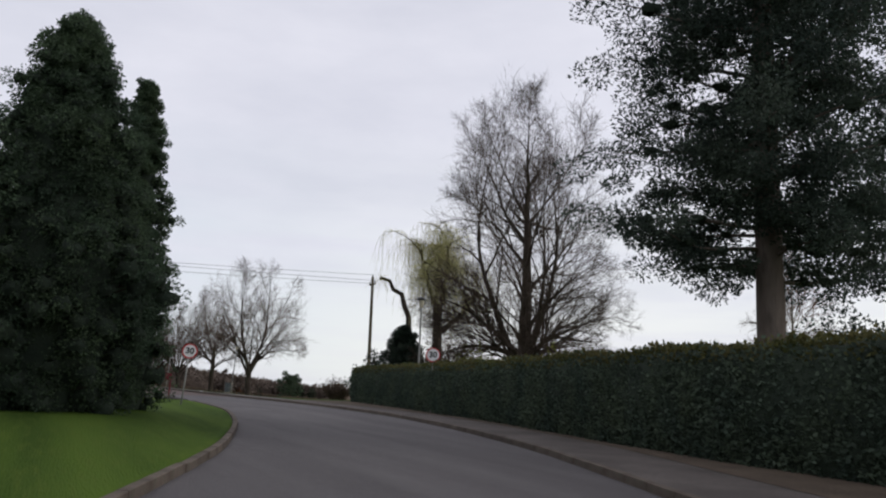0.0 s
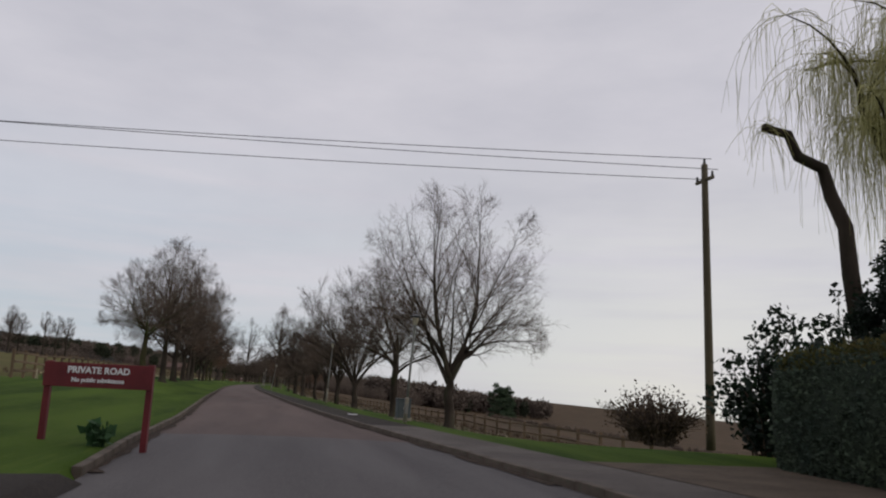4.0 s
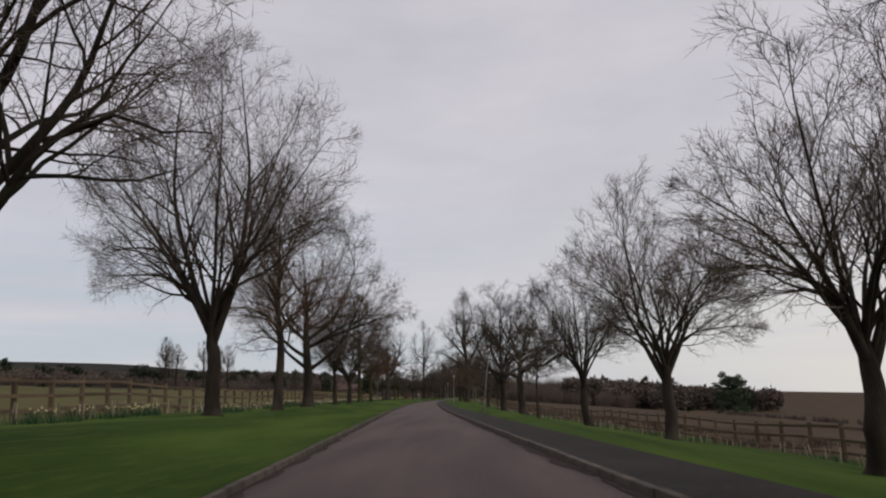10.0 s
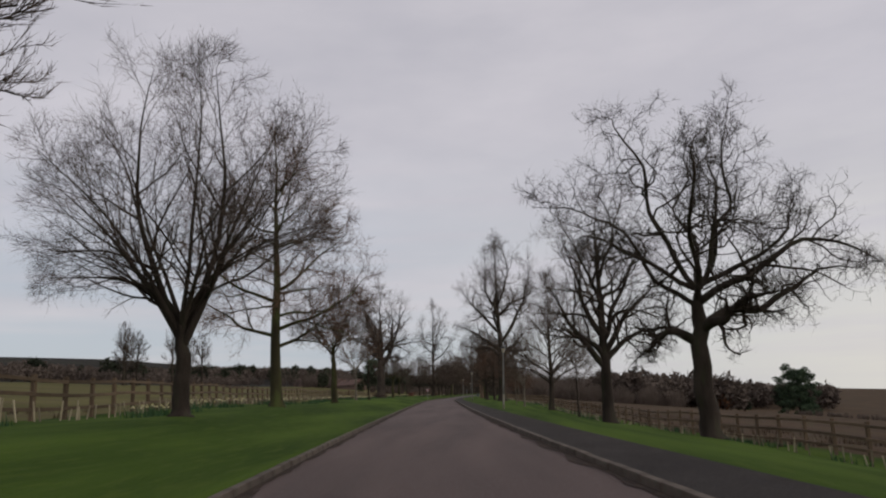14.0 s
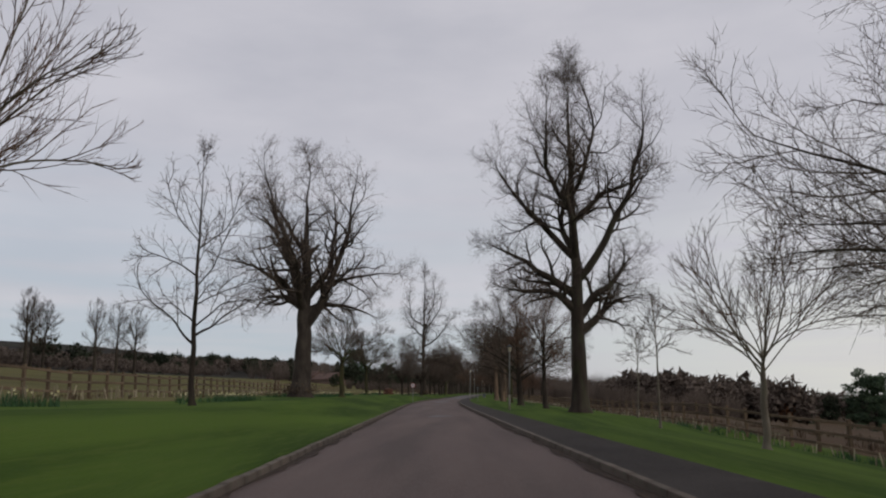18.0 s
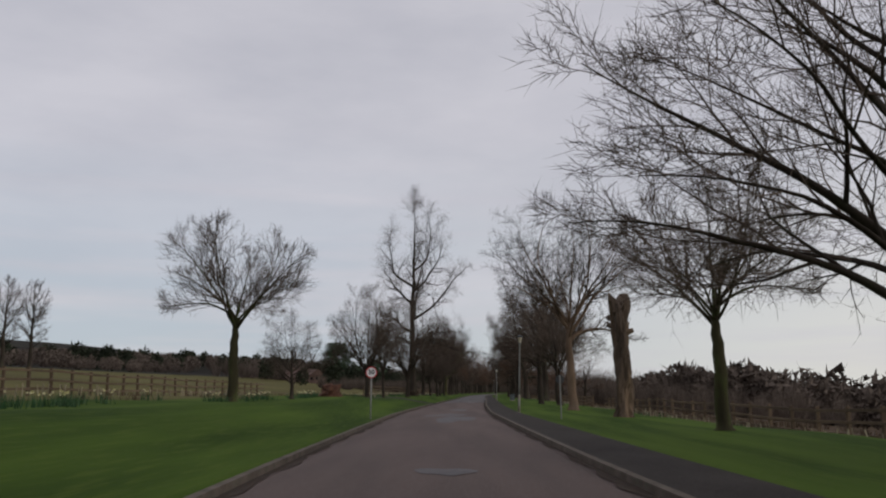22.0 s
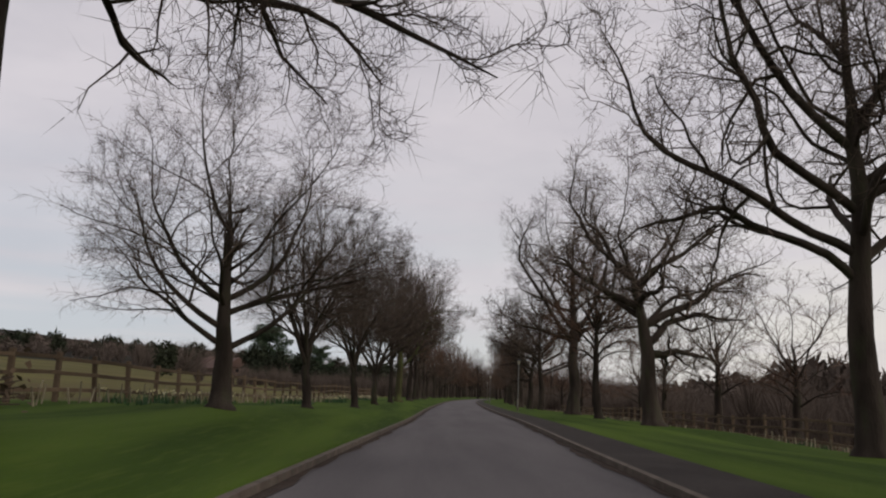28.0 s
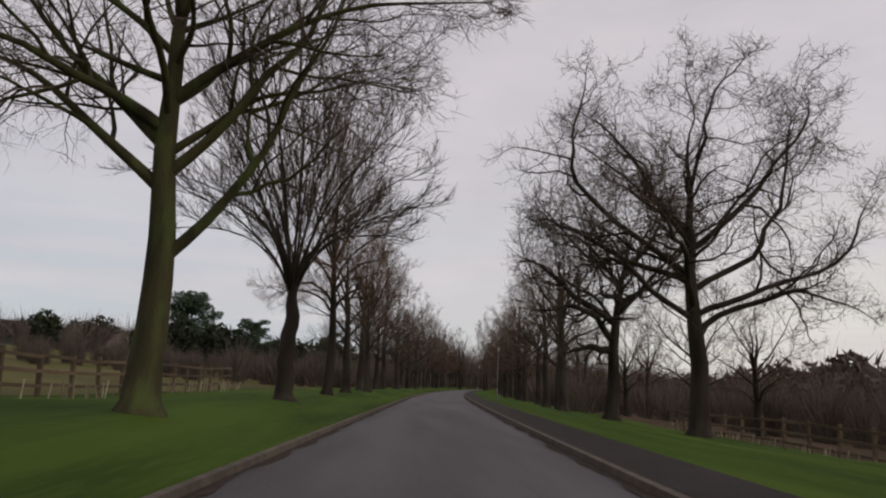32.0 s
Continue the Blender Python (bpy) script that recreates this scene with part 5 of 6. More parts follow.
def build_willow():
    rng = np.random.default_rng(51)
    ob = empty("willow_tree", (19.3, 24.7, 0.0), 0, 1.15)
    wood, shoots = Shape(), Shape()
    trunk = [(0, 0, -0.3), (0, 0, 1.5), (0.15, 0.1, 4.2), (0.1, 0.2, 6.4)]
    wood.tube(trunk, (0.55, 0.42, 0.34, 0.3), 10)
    limbs = [((0.1, 0.2, 6.2), (-0.6, 0.4, 10.2)), ((0.1, 0.2, 6.2), (1.4, -0.4, 10.8)), ((0.1, 0.1, 4.6), (3.2, 0.8, 7.6)), ((0.1, 0.2, 6.0), (0.3, 1.6, 11.6))]
    for a, b in limbs:
        pts = bezier(a, unit(np.subtract(b, a) * (1.3, 1.3, 0.7)), b, 7, 0.25, rng)
        wood.tube(pts, np.linspace(0.22, 0.08, 7), 8)
        for j in range(9):
            p = pts[rng.integers(3, 7)]
            az = rng.uniform(0, 6.283)
            tip = p + np.array([math.cos(az) * rng.uniform(0.8, 2.4), math.sin(az) * rng.uniform(0.8, 2.4), rng.uniform(0.0, 1.6)])
            b2 = bezier(p, np.array([math.cos(az) * 0.3, math.sin(az) * 0.3, 1.0]), tip, 6, 0.2, rng)
            wood.tube(b2, np.linspace(0.06, 0.015, 6), 5)
            for m in range(42):
                q = b2[rng.integers(2, 6)]
                out = np.array([rng.normal(0, 0.6), rng.normal(0, 0.6), 0.25])
                drop = rng.uniform(1.2, 4.2)
                mid_p = q + out
                end = mid_p + np.array([out[0] * 0.35, out[1] * 0.35, -drop])
                pts3 = bezier(q, unit(out), end, 6, 0.06, rng)
                shoots.tube(pts3, (0.008, 0.008, 0.007, 0.006, 0.005, 0.004), 3)
                for z in range(2):
                    s = pts3[rng.integers(1, 5)]
                    e = s + np.array([rng.normal(0, 0.15), rng.normal(0, 0.15), -rng.uniform(0.6, 1.6)])
                    shoots.tube(np.array([s, e]), (0.006, 0.003), 3)
    # a second, lopped stem that leans out to one side with a tuft of fresh shoots
    stub = np.array([(-1.5, 0.0, -0.3), (-1.75, 0.1, 2.4), (-1.95, 0.2, 4.5), (-2.0, 0.25, 5.7), (-2.35, 0.3, 6.5), (-2.55, 0.3, 7.2), (-3.15, 0.45, 7.5), (-3.45, 0.4, 8.05), (-4.1, 0.5, 8.2)])
    wood.tube(stub, np.linspace(0.24, 0.11, 9), 9, cap=True)
    for j in range(36):
        q = stub[-1] + rng.normal(0, 0.12, 3)
        az = rng.uniform(0, 6.283)
        end = q + np.array([math.cos(az) * rng.uniform(0.2, 0.8), math.sin(az) * rng.uniform(0.2, 0.8), rng.uniform(-1.6, 0.3)])
        shoots.tube(bezier(q, np.array([math.cos(az) * 0.4, math.sin(az) * 0.4, 0.35]), end, 5, 0.08, rng), (0.008, 0.007, 0.006, 0.005, 0.004), 3)
    link("trunk", wood.v, wood.f, M_BARK, ob, smooth_it=True)
    link("crown", shoots.v, shoots.f, M_WILLOW, ob, "hanging yellow-green willow shoots")
    return tagged(ob, "pollarded weeping willow with hanging yellow-green shoots", "tree")


build_willow()


def build_pole():
    ob = empty("utility_pole", (16.6, 32.0, 0.0))
    bm = bmesh.new()
    lathe(bm, [(0.17, -0.4), (0.165, 0.5), (0.14, 6.0), (0.12, 10.4), (0.05, 10.46)], 14)
    part("pole", bm, M_TIMBER_POLE, ob, smooth_it=True)
    bm = bmesh.new()
    box(bm, -0.55, -0.05, 9.72, 0.55, 0.05, 9.84, 0.01)
    part("crossarm", bm, M_TIMBER_POLE, ob)
    for x in (-0.48, 0.0, 0.48):
        bm = bmesh.new()
        lathe(bm, [(0.035, 0), (0.06, 0.05), (0.035, 0.1), (0.055, 0.15), (0.02, 0.2)], 10, (x, 0, 9.84 if x else 10.46))
        part("insulator", bm, M_LAMP_DARK, ob)
    ob.matrix_world = pose(16.6, 32.0, 0.0, 0, 1.2, 96)
    return tagged(ob, "leaning wooden utility pole with a short crossarm", "utility pole")


build_pole()
far_pole = bmesh.new()
lathe(far_pole, [(0.17, -0.6), (0.14, 6.0), (0.12, 10.2)], 12)
far_pole_ob = part("utility_pole", far_pole, M_TIMBER_POLE, None, smooth_it=True)
far_pole_ob.location = (-58, 39, 0.8)
tagged(far_pole_ob, "wooden utility pole far across the field", "utility pole")
for k, (cz, cz2, cy) in enumerate(((10.05, 10.95, -0.48), (10.6, 10.4, 0.0), (9.9, 10.05, 0.48))):
    wire = Shape()
    a, b = np.array([16.75, 32.0 + cy, cz]), np.array([-58, 39 + cy, cz2])
    ts = np.linspace(0, 1, 30)
    wire.tube([a + (b - a) * t + np.array([0, 0, -1.3 * 4 * t * (1 - t) * 0.5]) for t in ts], [0.014] * 30, 4)
    tagged(link("overhead_cable", wire.v, wire.f, M_CABLE), "thin black overhead cable from the pole", "cable", "overhead cables")


# ---- signs ----
def text_mesh(body, size, mat, parent, name, place, turn=(90, 0, 0), label="", extrude=0.004, spacing=1.0):
    cu = bpy.data.curves.new(name, "FONT")
    cu.offset = size * 0.028
    cu.body, cu.size, cu.extrude, cu.align_x, cu.align_y, cu.resolution_u, cu.space_character = body, size, extrude, "CENTER", "CENTER", 3, spacing
    tmp = bpy.data.objects.new("text_source", cu)
    me = bpy.data.meshes.new_from_object(tmp)
    bpy.data.objects.remove(tmp)
    bpy.data.curves.remove(cu)
    me.materials.clear()
    me.materials.append(mat)
    ob = new(name, me)
    ob.parent = parent
    ob.matrix_local = pose(*place, *turn)
    if label:
        ob["label"] = label
    return ob


def disc(r, depth, sides=40, hole=0.0):
    bm = bmesh.new()
    prof = [(r, 0), (r, depth)] if not hole else None
    if not hole:
        lathe(bm, prof, sides)
    else:
        rings = [[bm.verts.new((q * math.cos(2 * math.pi * k / sides), q * math.sin(2 * math.pi * k / sides), z)) for k in range(sides)] for q, z in ((r, 0), (r, depth), (hole, depth), (hole, 0))]
        for a, b in zip(rings, rings[1:] + rings[:1]):
            for k in range(sides):
                bm.faces.new((a[k], a[(k + 1) % sides], b[(k + 1) % sides], b[k]))
    bmesh.ops.transform(bm, matrix=Matrix.Rotation(radians(90), 4, "X"), verts=bm.verts)
    return bm


def speed_sign(place, turn, centre, r, label, lean=0.0, post_z=-0.4):
    ob = empty("speed_limit_sign", place)
    bm = bmesh.new()
    lathe(bm, [(0.03, post_z), (0.03, centre + r * 0.7), (0.012, centre + r * 0.72)], 12, (0, 0.035, 0))
    part("post", bm, M_STEEL, ob, smooth_it=True)
    face = disc(r, 0.012)
    bmesh.ops.translate(face, vec=(0, 0, centre), verts=face.verts)
    plate = part("plate", face, M_WHITE, ob)
    ring = disc(r, 0.004, hole=r * 0.83)
    bmesh.ops.translate(ring, vec=(0, -0.0135, centre), verts=ring.verts)
    part("red_ring", ring, M_RED, plate)
    for z in (-0.4, 0.4):
        bm = bmesh.new()
        box(bm, -0.05, 0.0, centre + z * r - 0.02, 0.05, 0.075, centre + z * r + 0.02, 0.004)
        part("clamp", bm, M_STEEL, ob)
    text_mesh("30", r * 1.12, M_BLACK, plate, "numerals", (0, -0.016, centre), label="black numerals 30", spacing=1.0)
    ob.matrix_world = pose(*place, 0, lean, turn)
    return tagged(ob, label, "road sign")


speed_sign((-2.68, 1.7, 0.12), -12, 2.16, 0.3, "round red-ringed 30 speed limit sign on a thin post", 4.0)
speed_sign((8.05, 1.2, 0.1), -24, 2.6, 0.33, "round red-ringed 30 speed limit sign rising above the hedge", 0.0)
sx, sy, sz = spot(298.7, -3.08)
speed_sign((sx, sy, sz), 1, 2.14 - sz, 0.25, "round red-ringed 30 speed limit sign on the verge", 1.0)
sx, sy, sz = spot(296.7, 4.95)
back_sign = empty("road_sign", (sx, sy, sz), 180)
bm = bmesh.new()
lathe(bm, [(0.025, -0.3), (0.025, 1.75), (0.01, 1.77)], 12, (0, 0.035, 0))
part("post", bm, M_STEEL, back_sign)
face = disc(0.18, 0.012)
bmesh.ops.translate(face, vec=(0, 0, 1.6), verts=face.verts)
part("plate", face, M_LAMP_DARK, back_sign, "dark back of the plate")
tagged(back_sign, "round sign plate seen from its dark back", "road sign")


def red_board(place, turn):
    ob = empty("estate_sign", place)
    for x in (-0.84, 0.84):
        bm = bmesh.new()
        box(bm, x - 0.05, -0.05, -0.4, x + 0.05, 0.05, 1.24, 0.008)
        part("post", bm, M_MAROON, ob)
    bm = bmesh.new()
    box(bm, -0.9, -0.085, 0.82, 0.9, -0.055, 1.22, 0.006)
    board = part("board", bm, M_MAROON, ob)
    text_mesh("PRIVATE ROAD", 0.15, M_WHITE, board, "lettering", (0, -0.09, 1.1), label="white capitals PRIVATE ROAD")
    text_mesh("No public admittance", 0.1, M_WHITE, board, "lettering", (0, -0.09, 0.94), label="white line of small letters")
    ob.matrix_world = pose(*place, 0, 0, turn)
    return tagged(ob, "low maroon board with white letters on two posts", "sign")


red_board((-1.79, 19.2, 0.2), -9)
shrub("daffodil_clump", (-1.6, 18.8, 0.18), 0.25, 0.3, 61, M_DAFF_LEAF, "small tuft of green leaves under the board", 60, 0.18, 20, M_DAFF_LEAF)


# ---- street lamps ----
def build_lamp():
    ob = empty("street_lamp", (0, 0, -500))
    bm = bmesh.new()
    lathe(bm, [(0.07, -0.4), (0.07, 0.9), (0.06, 1.0)], 16)
    part("sleeve", bm, M_CONC, ob, "pale weathered lower sleeve", True)
    bm = bmesh.new()
    lathe(bm, [(0.046, 1.0), (0.044, 2.2), (0.038, 3.9), (0.06, 3.92), (0.06, 4.0)], 16)
    part("column", bm, M_STEEL, ob, smooth_it=True)
    bm = bmesh.new()
    lathe(bm, [(0.06, 3.98), (0.085, 4.02), (0.115, 4.24), (0.12, 4.27)], 20)
    part("bowl", bm, M_LAMP_GLASS, ob, "yellowed translucent bowl", True)
    bm = bmesh.new()
    lathe(bm, [(0.11, 4.27), (0.205, 4.29), (0.215, 4.32), (0.13, 4.37), (0.05, 4.41), (0.02, 4.42)], 24)
    part("hood", bm, M_LAMP_DARK, ob, "wide dark hood", True)
    bm = bmesh.new()
    box(bm, -0.035, -0.1, 0.35, 0.035, -0.078, 0.75, 0.004)
    part("access_door", bm, M_STEEL, ob)
    return tagged(ob, "old column street lamp with a wide dark hood", "street lamp", "lamps along the drive")


lamp = build_lamp()
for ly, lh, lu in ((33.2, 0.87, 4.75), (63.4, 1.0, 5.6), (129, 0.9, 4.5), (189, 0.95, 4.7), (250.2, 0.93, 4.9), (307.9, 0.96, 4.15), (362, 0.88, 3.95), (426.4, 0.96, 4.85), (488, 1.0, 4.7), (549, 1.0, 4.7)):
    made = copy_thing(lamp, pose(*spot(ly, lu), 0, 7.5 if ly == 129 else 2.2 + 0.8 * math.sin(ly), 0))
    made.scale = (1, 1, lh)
made = copy_thing(lamp, pose(9.02, 4.9, 0.1, 0, 0, 0))
made.scale = (1.1, 1.1, 1.28)
tagged(made, "column street lamp rising out of the hedge")
for o in (*lamp.children, lamp):
    bpy.data.objects.remove(o)


def cabinet(y, u, wide, deep, high, turn):
    ob = empty("utility_cabinet", spot(y, u))
    bm = bmesh.new()
    box(bm, -wide / 2 - 0.04, -deep / 2 - 0.04, -0.4, wide / 2 + 0.04, deep / 2 + 0.04, 0.08, 0.01)
    part("plinth", bm, M_CONC, ob)
    bm = bmesh.new()
    box(bm, -wide / 2, -deep / 2, 0.08, wide / 2, deep / 2, high - 0.05, 0.012)
    part("body", bm, M_CAB, ob)
    bm = bmesh.new()
    box(bm, -wide / 2 - 0.03, -deep / 2 - 0.03, high - 0.05, wide / 2 + 0.03, deep / 2 + 0.03, high, 0.014)
    part("top", bm, M_CAB, ob)
    for s in (-1, 1):
        bm = bmesh.new()
        x0, x1 = sorted((s * 0.012, s * (wide / 2 - 0.03)))
        box(bm, x0, -deep / 2 - 0.014, 0.14, x1, -deep / 2 + 0.002, high - 0.1, 0.005)
        door = part("door", bm, M_CAB, ob)
        bm = bmesh.new()
        box(bm, s * 0.05 - 0.012, -deep / 2 - 0.03, high * 0.5, s * 0.05 + 0.012, -deep / 2 - 0.014, high * 0.5 + 0.1, 0.003)
        part("handle", bm, M_STEEL, door)
    ob.matrix_world = pose(*spot(y, u), 0, 0, turn)
    return tagged(ob, "grey-green metal utility cabinet on the verge", "utility cabinet")


cabinet(35.8, 5.25, 0.5, 0.38, 0.82, 10)
cabinet(363.7, 5.95, 0.5, 0.4, 0.8, 8)


# ---- the broken trunk and stumps ----
def build_snag():
    rng = np.random.default_rng(77)
    ob = empty("dead_trunk", spot(300.1, 8.26))
    v, f = [], []
    sides, rings = 22, 26
    for i in range(rings):
        s = i / (rings - 1)
        z = -0.3 + 5.7 * s
        for k in range(sides):
            a = 2 * math.pi * k / sides
            r = 0.36 - 0.05 * s + 0.35 * max(0, 0.12 - s) * 3 + 0.13 * math.exp(-((s - 0.93) / 0.11) ** 2)
            r *= 1 + 0.2 * math.sin(3 * a + 9 * s) + 0.13 * math.sin(5 * a - 17 * s) + 0.09 * math.sin(9 * a + 31 * s) + rng.normal(0, 0.06)
            top = 0.5 * math.sin(2 * a + 1.0) * max(0, s - 0.9) * 5
            v.append((r * math.cos(a) + 0.28 * s - 0.35 * s * s, r * math.sin(a), z + top))
    for i in range(rings - 1):
        for k in range(sides):
            o = i * sides
            f.append((o + k, o + (k + 1) % sides, o + sides + (k + 1) % sides, o + sides + k))
    f.append(tuple((rings - 1) * sides + k for k in range(sides)))
    link("trunk", v, f, M_SNAG, ob)
    knots = Shape()
    for _ in range(3):
        a, z = rng.uniform(0, 6.28), rng.uniform(2.5, 4.8)
        p = np.array([0.26 * math.cos(a), 0.26 * math.sin(a), z])
        knots.tube([p, p + np.array([0.35 * math.cos(a), 0.35 * math.sin(a), 0.12])], (0.17, 0.1), 8, cap=True)
    link("branch_stub", knots.v, knots.f, M_SNAG, ob, "short sawn branch stubs")
    return tagged(ob, "tall broken dead trunk with peeling bark", "tree stump")


build_snag()
st = empty("tree_stump", spot(318.3, -8.0))
bm = bmesh.new()
lathe(bm, [(1.0, -0.2), (0.86, 0.08), (0.7, 0.25), (0.62, 0.5), (0.5, 0.72), (0.2, 0.78)], 16)
for vv in bm.verts:
    vv.co += Vector((noise.noise(vv.co * 2.1), noise.noise(vv.co * 2.7 + Vector((3, 1, 2))), noise.noise(vv.co * 1.7))) * 0.34
part("stump", bm, M_STUMP, st)
tagged(st, "low brown rotten tree stump on the verge", "tree stump")
for by, bu in ((247.3, -8.05), (369.6, -6.92)):
    bx, byy, bz = spot(by, bu)
    shrub("trunk_shoots", (bx, byy, bz), 1.25, 0.95, int(by), M_BRAMBLE, "brown suckers round the foot of the old trunk", 900, 0.1, 120)


# ---- post and rail fences in sections ----
def post_mesh():
    bm = bmesh.new()
    box(bm, -0.06, -0.06, -0.4, 0.06, 0.06, 1.28, 0.01)
    me = bpy.data.meshes.new("post")
    bm.to_mesh(me)
    bm.free()
    me.materials.append(M_WOOD)
    return me


def rail_mesh():
    bm = bmesh.new()
    box(bm, -0.02, 0, -0.05, 0.02, 1, 0.05, 0.006)
    me = bpy.data.meshes.new("rail")
    bm.to_mesh(me)
    bm.free()
    me.materials.append(M_WOOD)
    return me


POST, RAIL = post_mesh(), rail_mesh()


def fence(y0, y1, line, bay, label, gaps=()):
    """Sections of about 30 m; every post and every rail is a piece of its own."""
    rng = np.random.default_rng(108)
    y = y0
    while y < y1 - 0.1:
        section = empty("fence", spot(y, float(line(y))))
        inv = section.matrix_world.inverted()
        for k in range(14):
            if y >= y1:
                break
            u = float(line(y))
            a, b = np.array(spot(y, u)), np.array(spot(y + bay, float(line(y + bay))))
            if not any(g0 < y < g1 for g0, g1 in gaps):
                p = new("post", POST)
                p.parent = section
                p.matrix_local = inv @ pose(*a, rng.normal(0, 1.2), rng.normal(0, 1.5), rng.normal(0, 4))
                d = b - a
                for rz in (0.32, 0.72, 1.13):
                    r = new("rail", RAIL)
                    r.parent = section
                    off = 0.08 * (-1 if u > 0 else 1)
                    m = pose(a[0] + off, a[1], a[2] + rz + rng.normal(0, 0.012), math.degrees(math.atan2(d[2], math.hypot(d[0], d[1]))), 0, math.degrees(-math.atan2(d[0], d[1])))
                    r.matrix_local = inv @ m @ Matrix.Diagonal((1, float(np.linalg.norm(d)), 1, 1))
            y += bay
        tagged(section, label, "fence", "post and rail fence")


RIGHT_FENCE = curve_of("30:13.8 40:14.2 600:14.2")
LEFT_FENCE = curve_of("40:-10.8 150:-10.8 190:-13.6 230:-15.6 300:-18.5 345:-19.5")
LEFT_FENCE_FAR = curve_of("345:-10.8 430:-10.6 470:-12")
fence(33, 470, RIGHT_FENCE, 2.25, "weathered wooden post and rail fence by the brown field", ((340, 350),))
fence(44, 343, LEFT_FENCE, 2.2, "brown wooden post and rail fence along the bank")
fence(352, 470, LEFT_FENCE_FAR, 2.2, "brown wooden post and rail fence beyond the field track")


def stile(y, u, turn):
    """A wooden stile in the fence: two tall posts, a handrail and two steps on short legs."""
    ob = empty("stile", spot(y, u))
    for x in (-0.45, 0.45):
        bm = bmesh.new()
        box(bm, x - 0.07, -0.07, -0.4, x + 0.07, 0.07, 1.5, 0.012)
        part("post", bm, M_WOOD, ob)
    for z in (0.55, 0.95, 1.38):
        bm = bmesh.new()
        box(bm, -0.52, -0.11, z - 0.06, 0.52, -0.072, z + 0.06, 0.008)
        part("rail", bm, M_WOOD, ob)
    for x, z in ((-0.16, 0.3), (0.18, 0.6)):
        bm = bmesh.new()
        box(bm, x - 0.13, -0.5, z - 0.03, x + 0.13, 0.5, z + 0.03, 0.008)
        step = part("step", bm, M_WOOD, ob)
        for yy in (-0.38, 0.38):
            bm = bmesh.new()
            box(bm, x - 0.05, yy - 0.05, -0.3, x + 0.05, yy + 0.05, z - 0.03, 0.006)
            part("leg", bm, M_WOOD, step)
    ob.matrix_world = pose(*spot(y, u), 0, 0, turn)
    return tagged(ob, "dark wooden stile set in the bank fence", "stile")


stile(286, -17.3, 80)


# ---- hedge whips in pale guards, daffodils, tufts ----
def guards(line, off, y0, y1, seed, label):
    rng = np.random.default_rng(seed)
    s = Shape()
    for y in np.arange(y0, y1, 0.42):
        if rng.random() < 0.2 or 341 < y < 353:
            continue
        x, yy, z = spot(y + rng.normal(0, 0.06), float(line(y)) + off + rng.normal(0, 0.18))
        h = rng.uniform(0.32, 0.58)
        t = rng.normal(0, 0.06, 2)
        s.tube([(x, yy, z - 0.05), (x + t[0], yy + t[1], z + h)], (0.024, 0.022), 5, cap=True)
    ob = link("hedge_plant_guards", s.v, s.f, M_GUARD)
    return tagged(ob, label, "plant guards", kind="stuff")


guards(RIGHT_FENCE, -1.0, 36, 470, 3, "pale tubes round young hedge plants along the fence")
guards(LEFT_FENCE, 0.8, 46, 342, 4, "pale tubes round young hedge plants by the bank fence")
guards(LEFT_FENCE_FAR, 0.8, 353, 470, 5, "pale tubes round young hedge plants beyond the track")


def tufts(name, u0, u1, y0, y1, count, high, mat, label, seed, flowers=0, clump=1.6):
    rng = np.random.default_rng(seed)
    s, fl = Shape(), Shape()
    for _ in range(count):
        y, u = rng.uniform(y0, y1), rng.uniform(u0, u1)
        if math.sin(y * 0.9 / clump) + math.sin(y * 0.37 + u) < 0.1 or 342 < y < 352:
            continue
        x, yy, z = spot(y, u)
        for b in range(9):
            a = rng.uniform(0, 6.28)
            q = np.array([x + rng.normal(0, 0.09), yy + rng.normal(0, 0.09), z - 0.02])
            ln = high * rng.uniform(0.5, 1.2)
            s.blade(q, q + np.array([math.cos(a) * ln * 0.4, math.sin(a) * ln * 0.4, ln]), np.array([math.sin(a), -math.cos(a), 0]) * 0.018)
        for b in range(flowers if rng.random() < 0.28 else 0):
            c = np.array([x + rng.normal(0, 0.14), yy + rng.normal(0, 0.14), z + high * rng.uniform(0.8, 1.15)])
            for k in range(5):
                a = k * 1.2566
                fl.blade(c, c + np.array([math.cos(a) * 0.042, -0.02, math.sin(a) * 0.042]), np.array([-math.sin(a), 0, math.cos(a)]) * 0.02)
    ob = tagged(link(name, s.v, s.f, mat), label, "plants", kind="stuff")
    if flowers:
        tagged(link(name + "_flowers", fl.v, fl.f, M_DAFF), "pale yellow and white daffodil flowers by the fence", "flowers", kind="stuff")
    return ob


tufts("daffodils", -10.2, -8.4, 42, 440, 2600, 0.34, M_DAFF_LEAF, "clumps of dark green daffodil leaves below the bank fence", 7, flowers=3)
tufts("rough_grass", 12.4, 15.0, 36, 440, 2600, 0.3, M_DAFF_LEAF, "rough grass at the foot of the fence", 8)
tufts("dry_grass", 14.6, 22.0, 36, 440, 3600, 0.42, M_BRAMBLE, "dry brown grass in the field", 9)
tufts("dry_grass", -22.0, -11.2, 44, 440, 1400, 0.28, M_BRAMBLE, "dry brown grass behind the bank fence", 10)


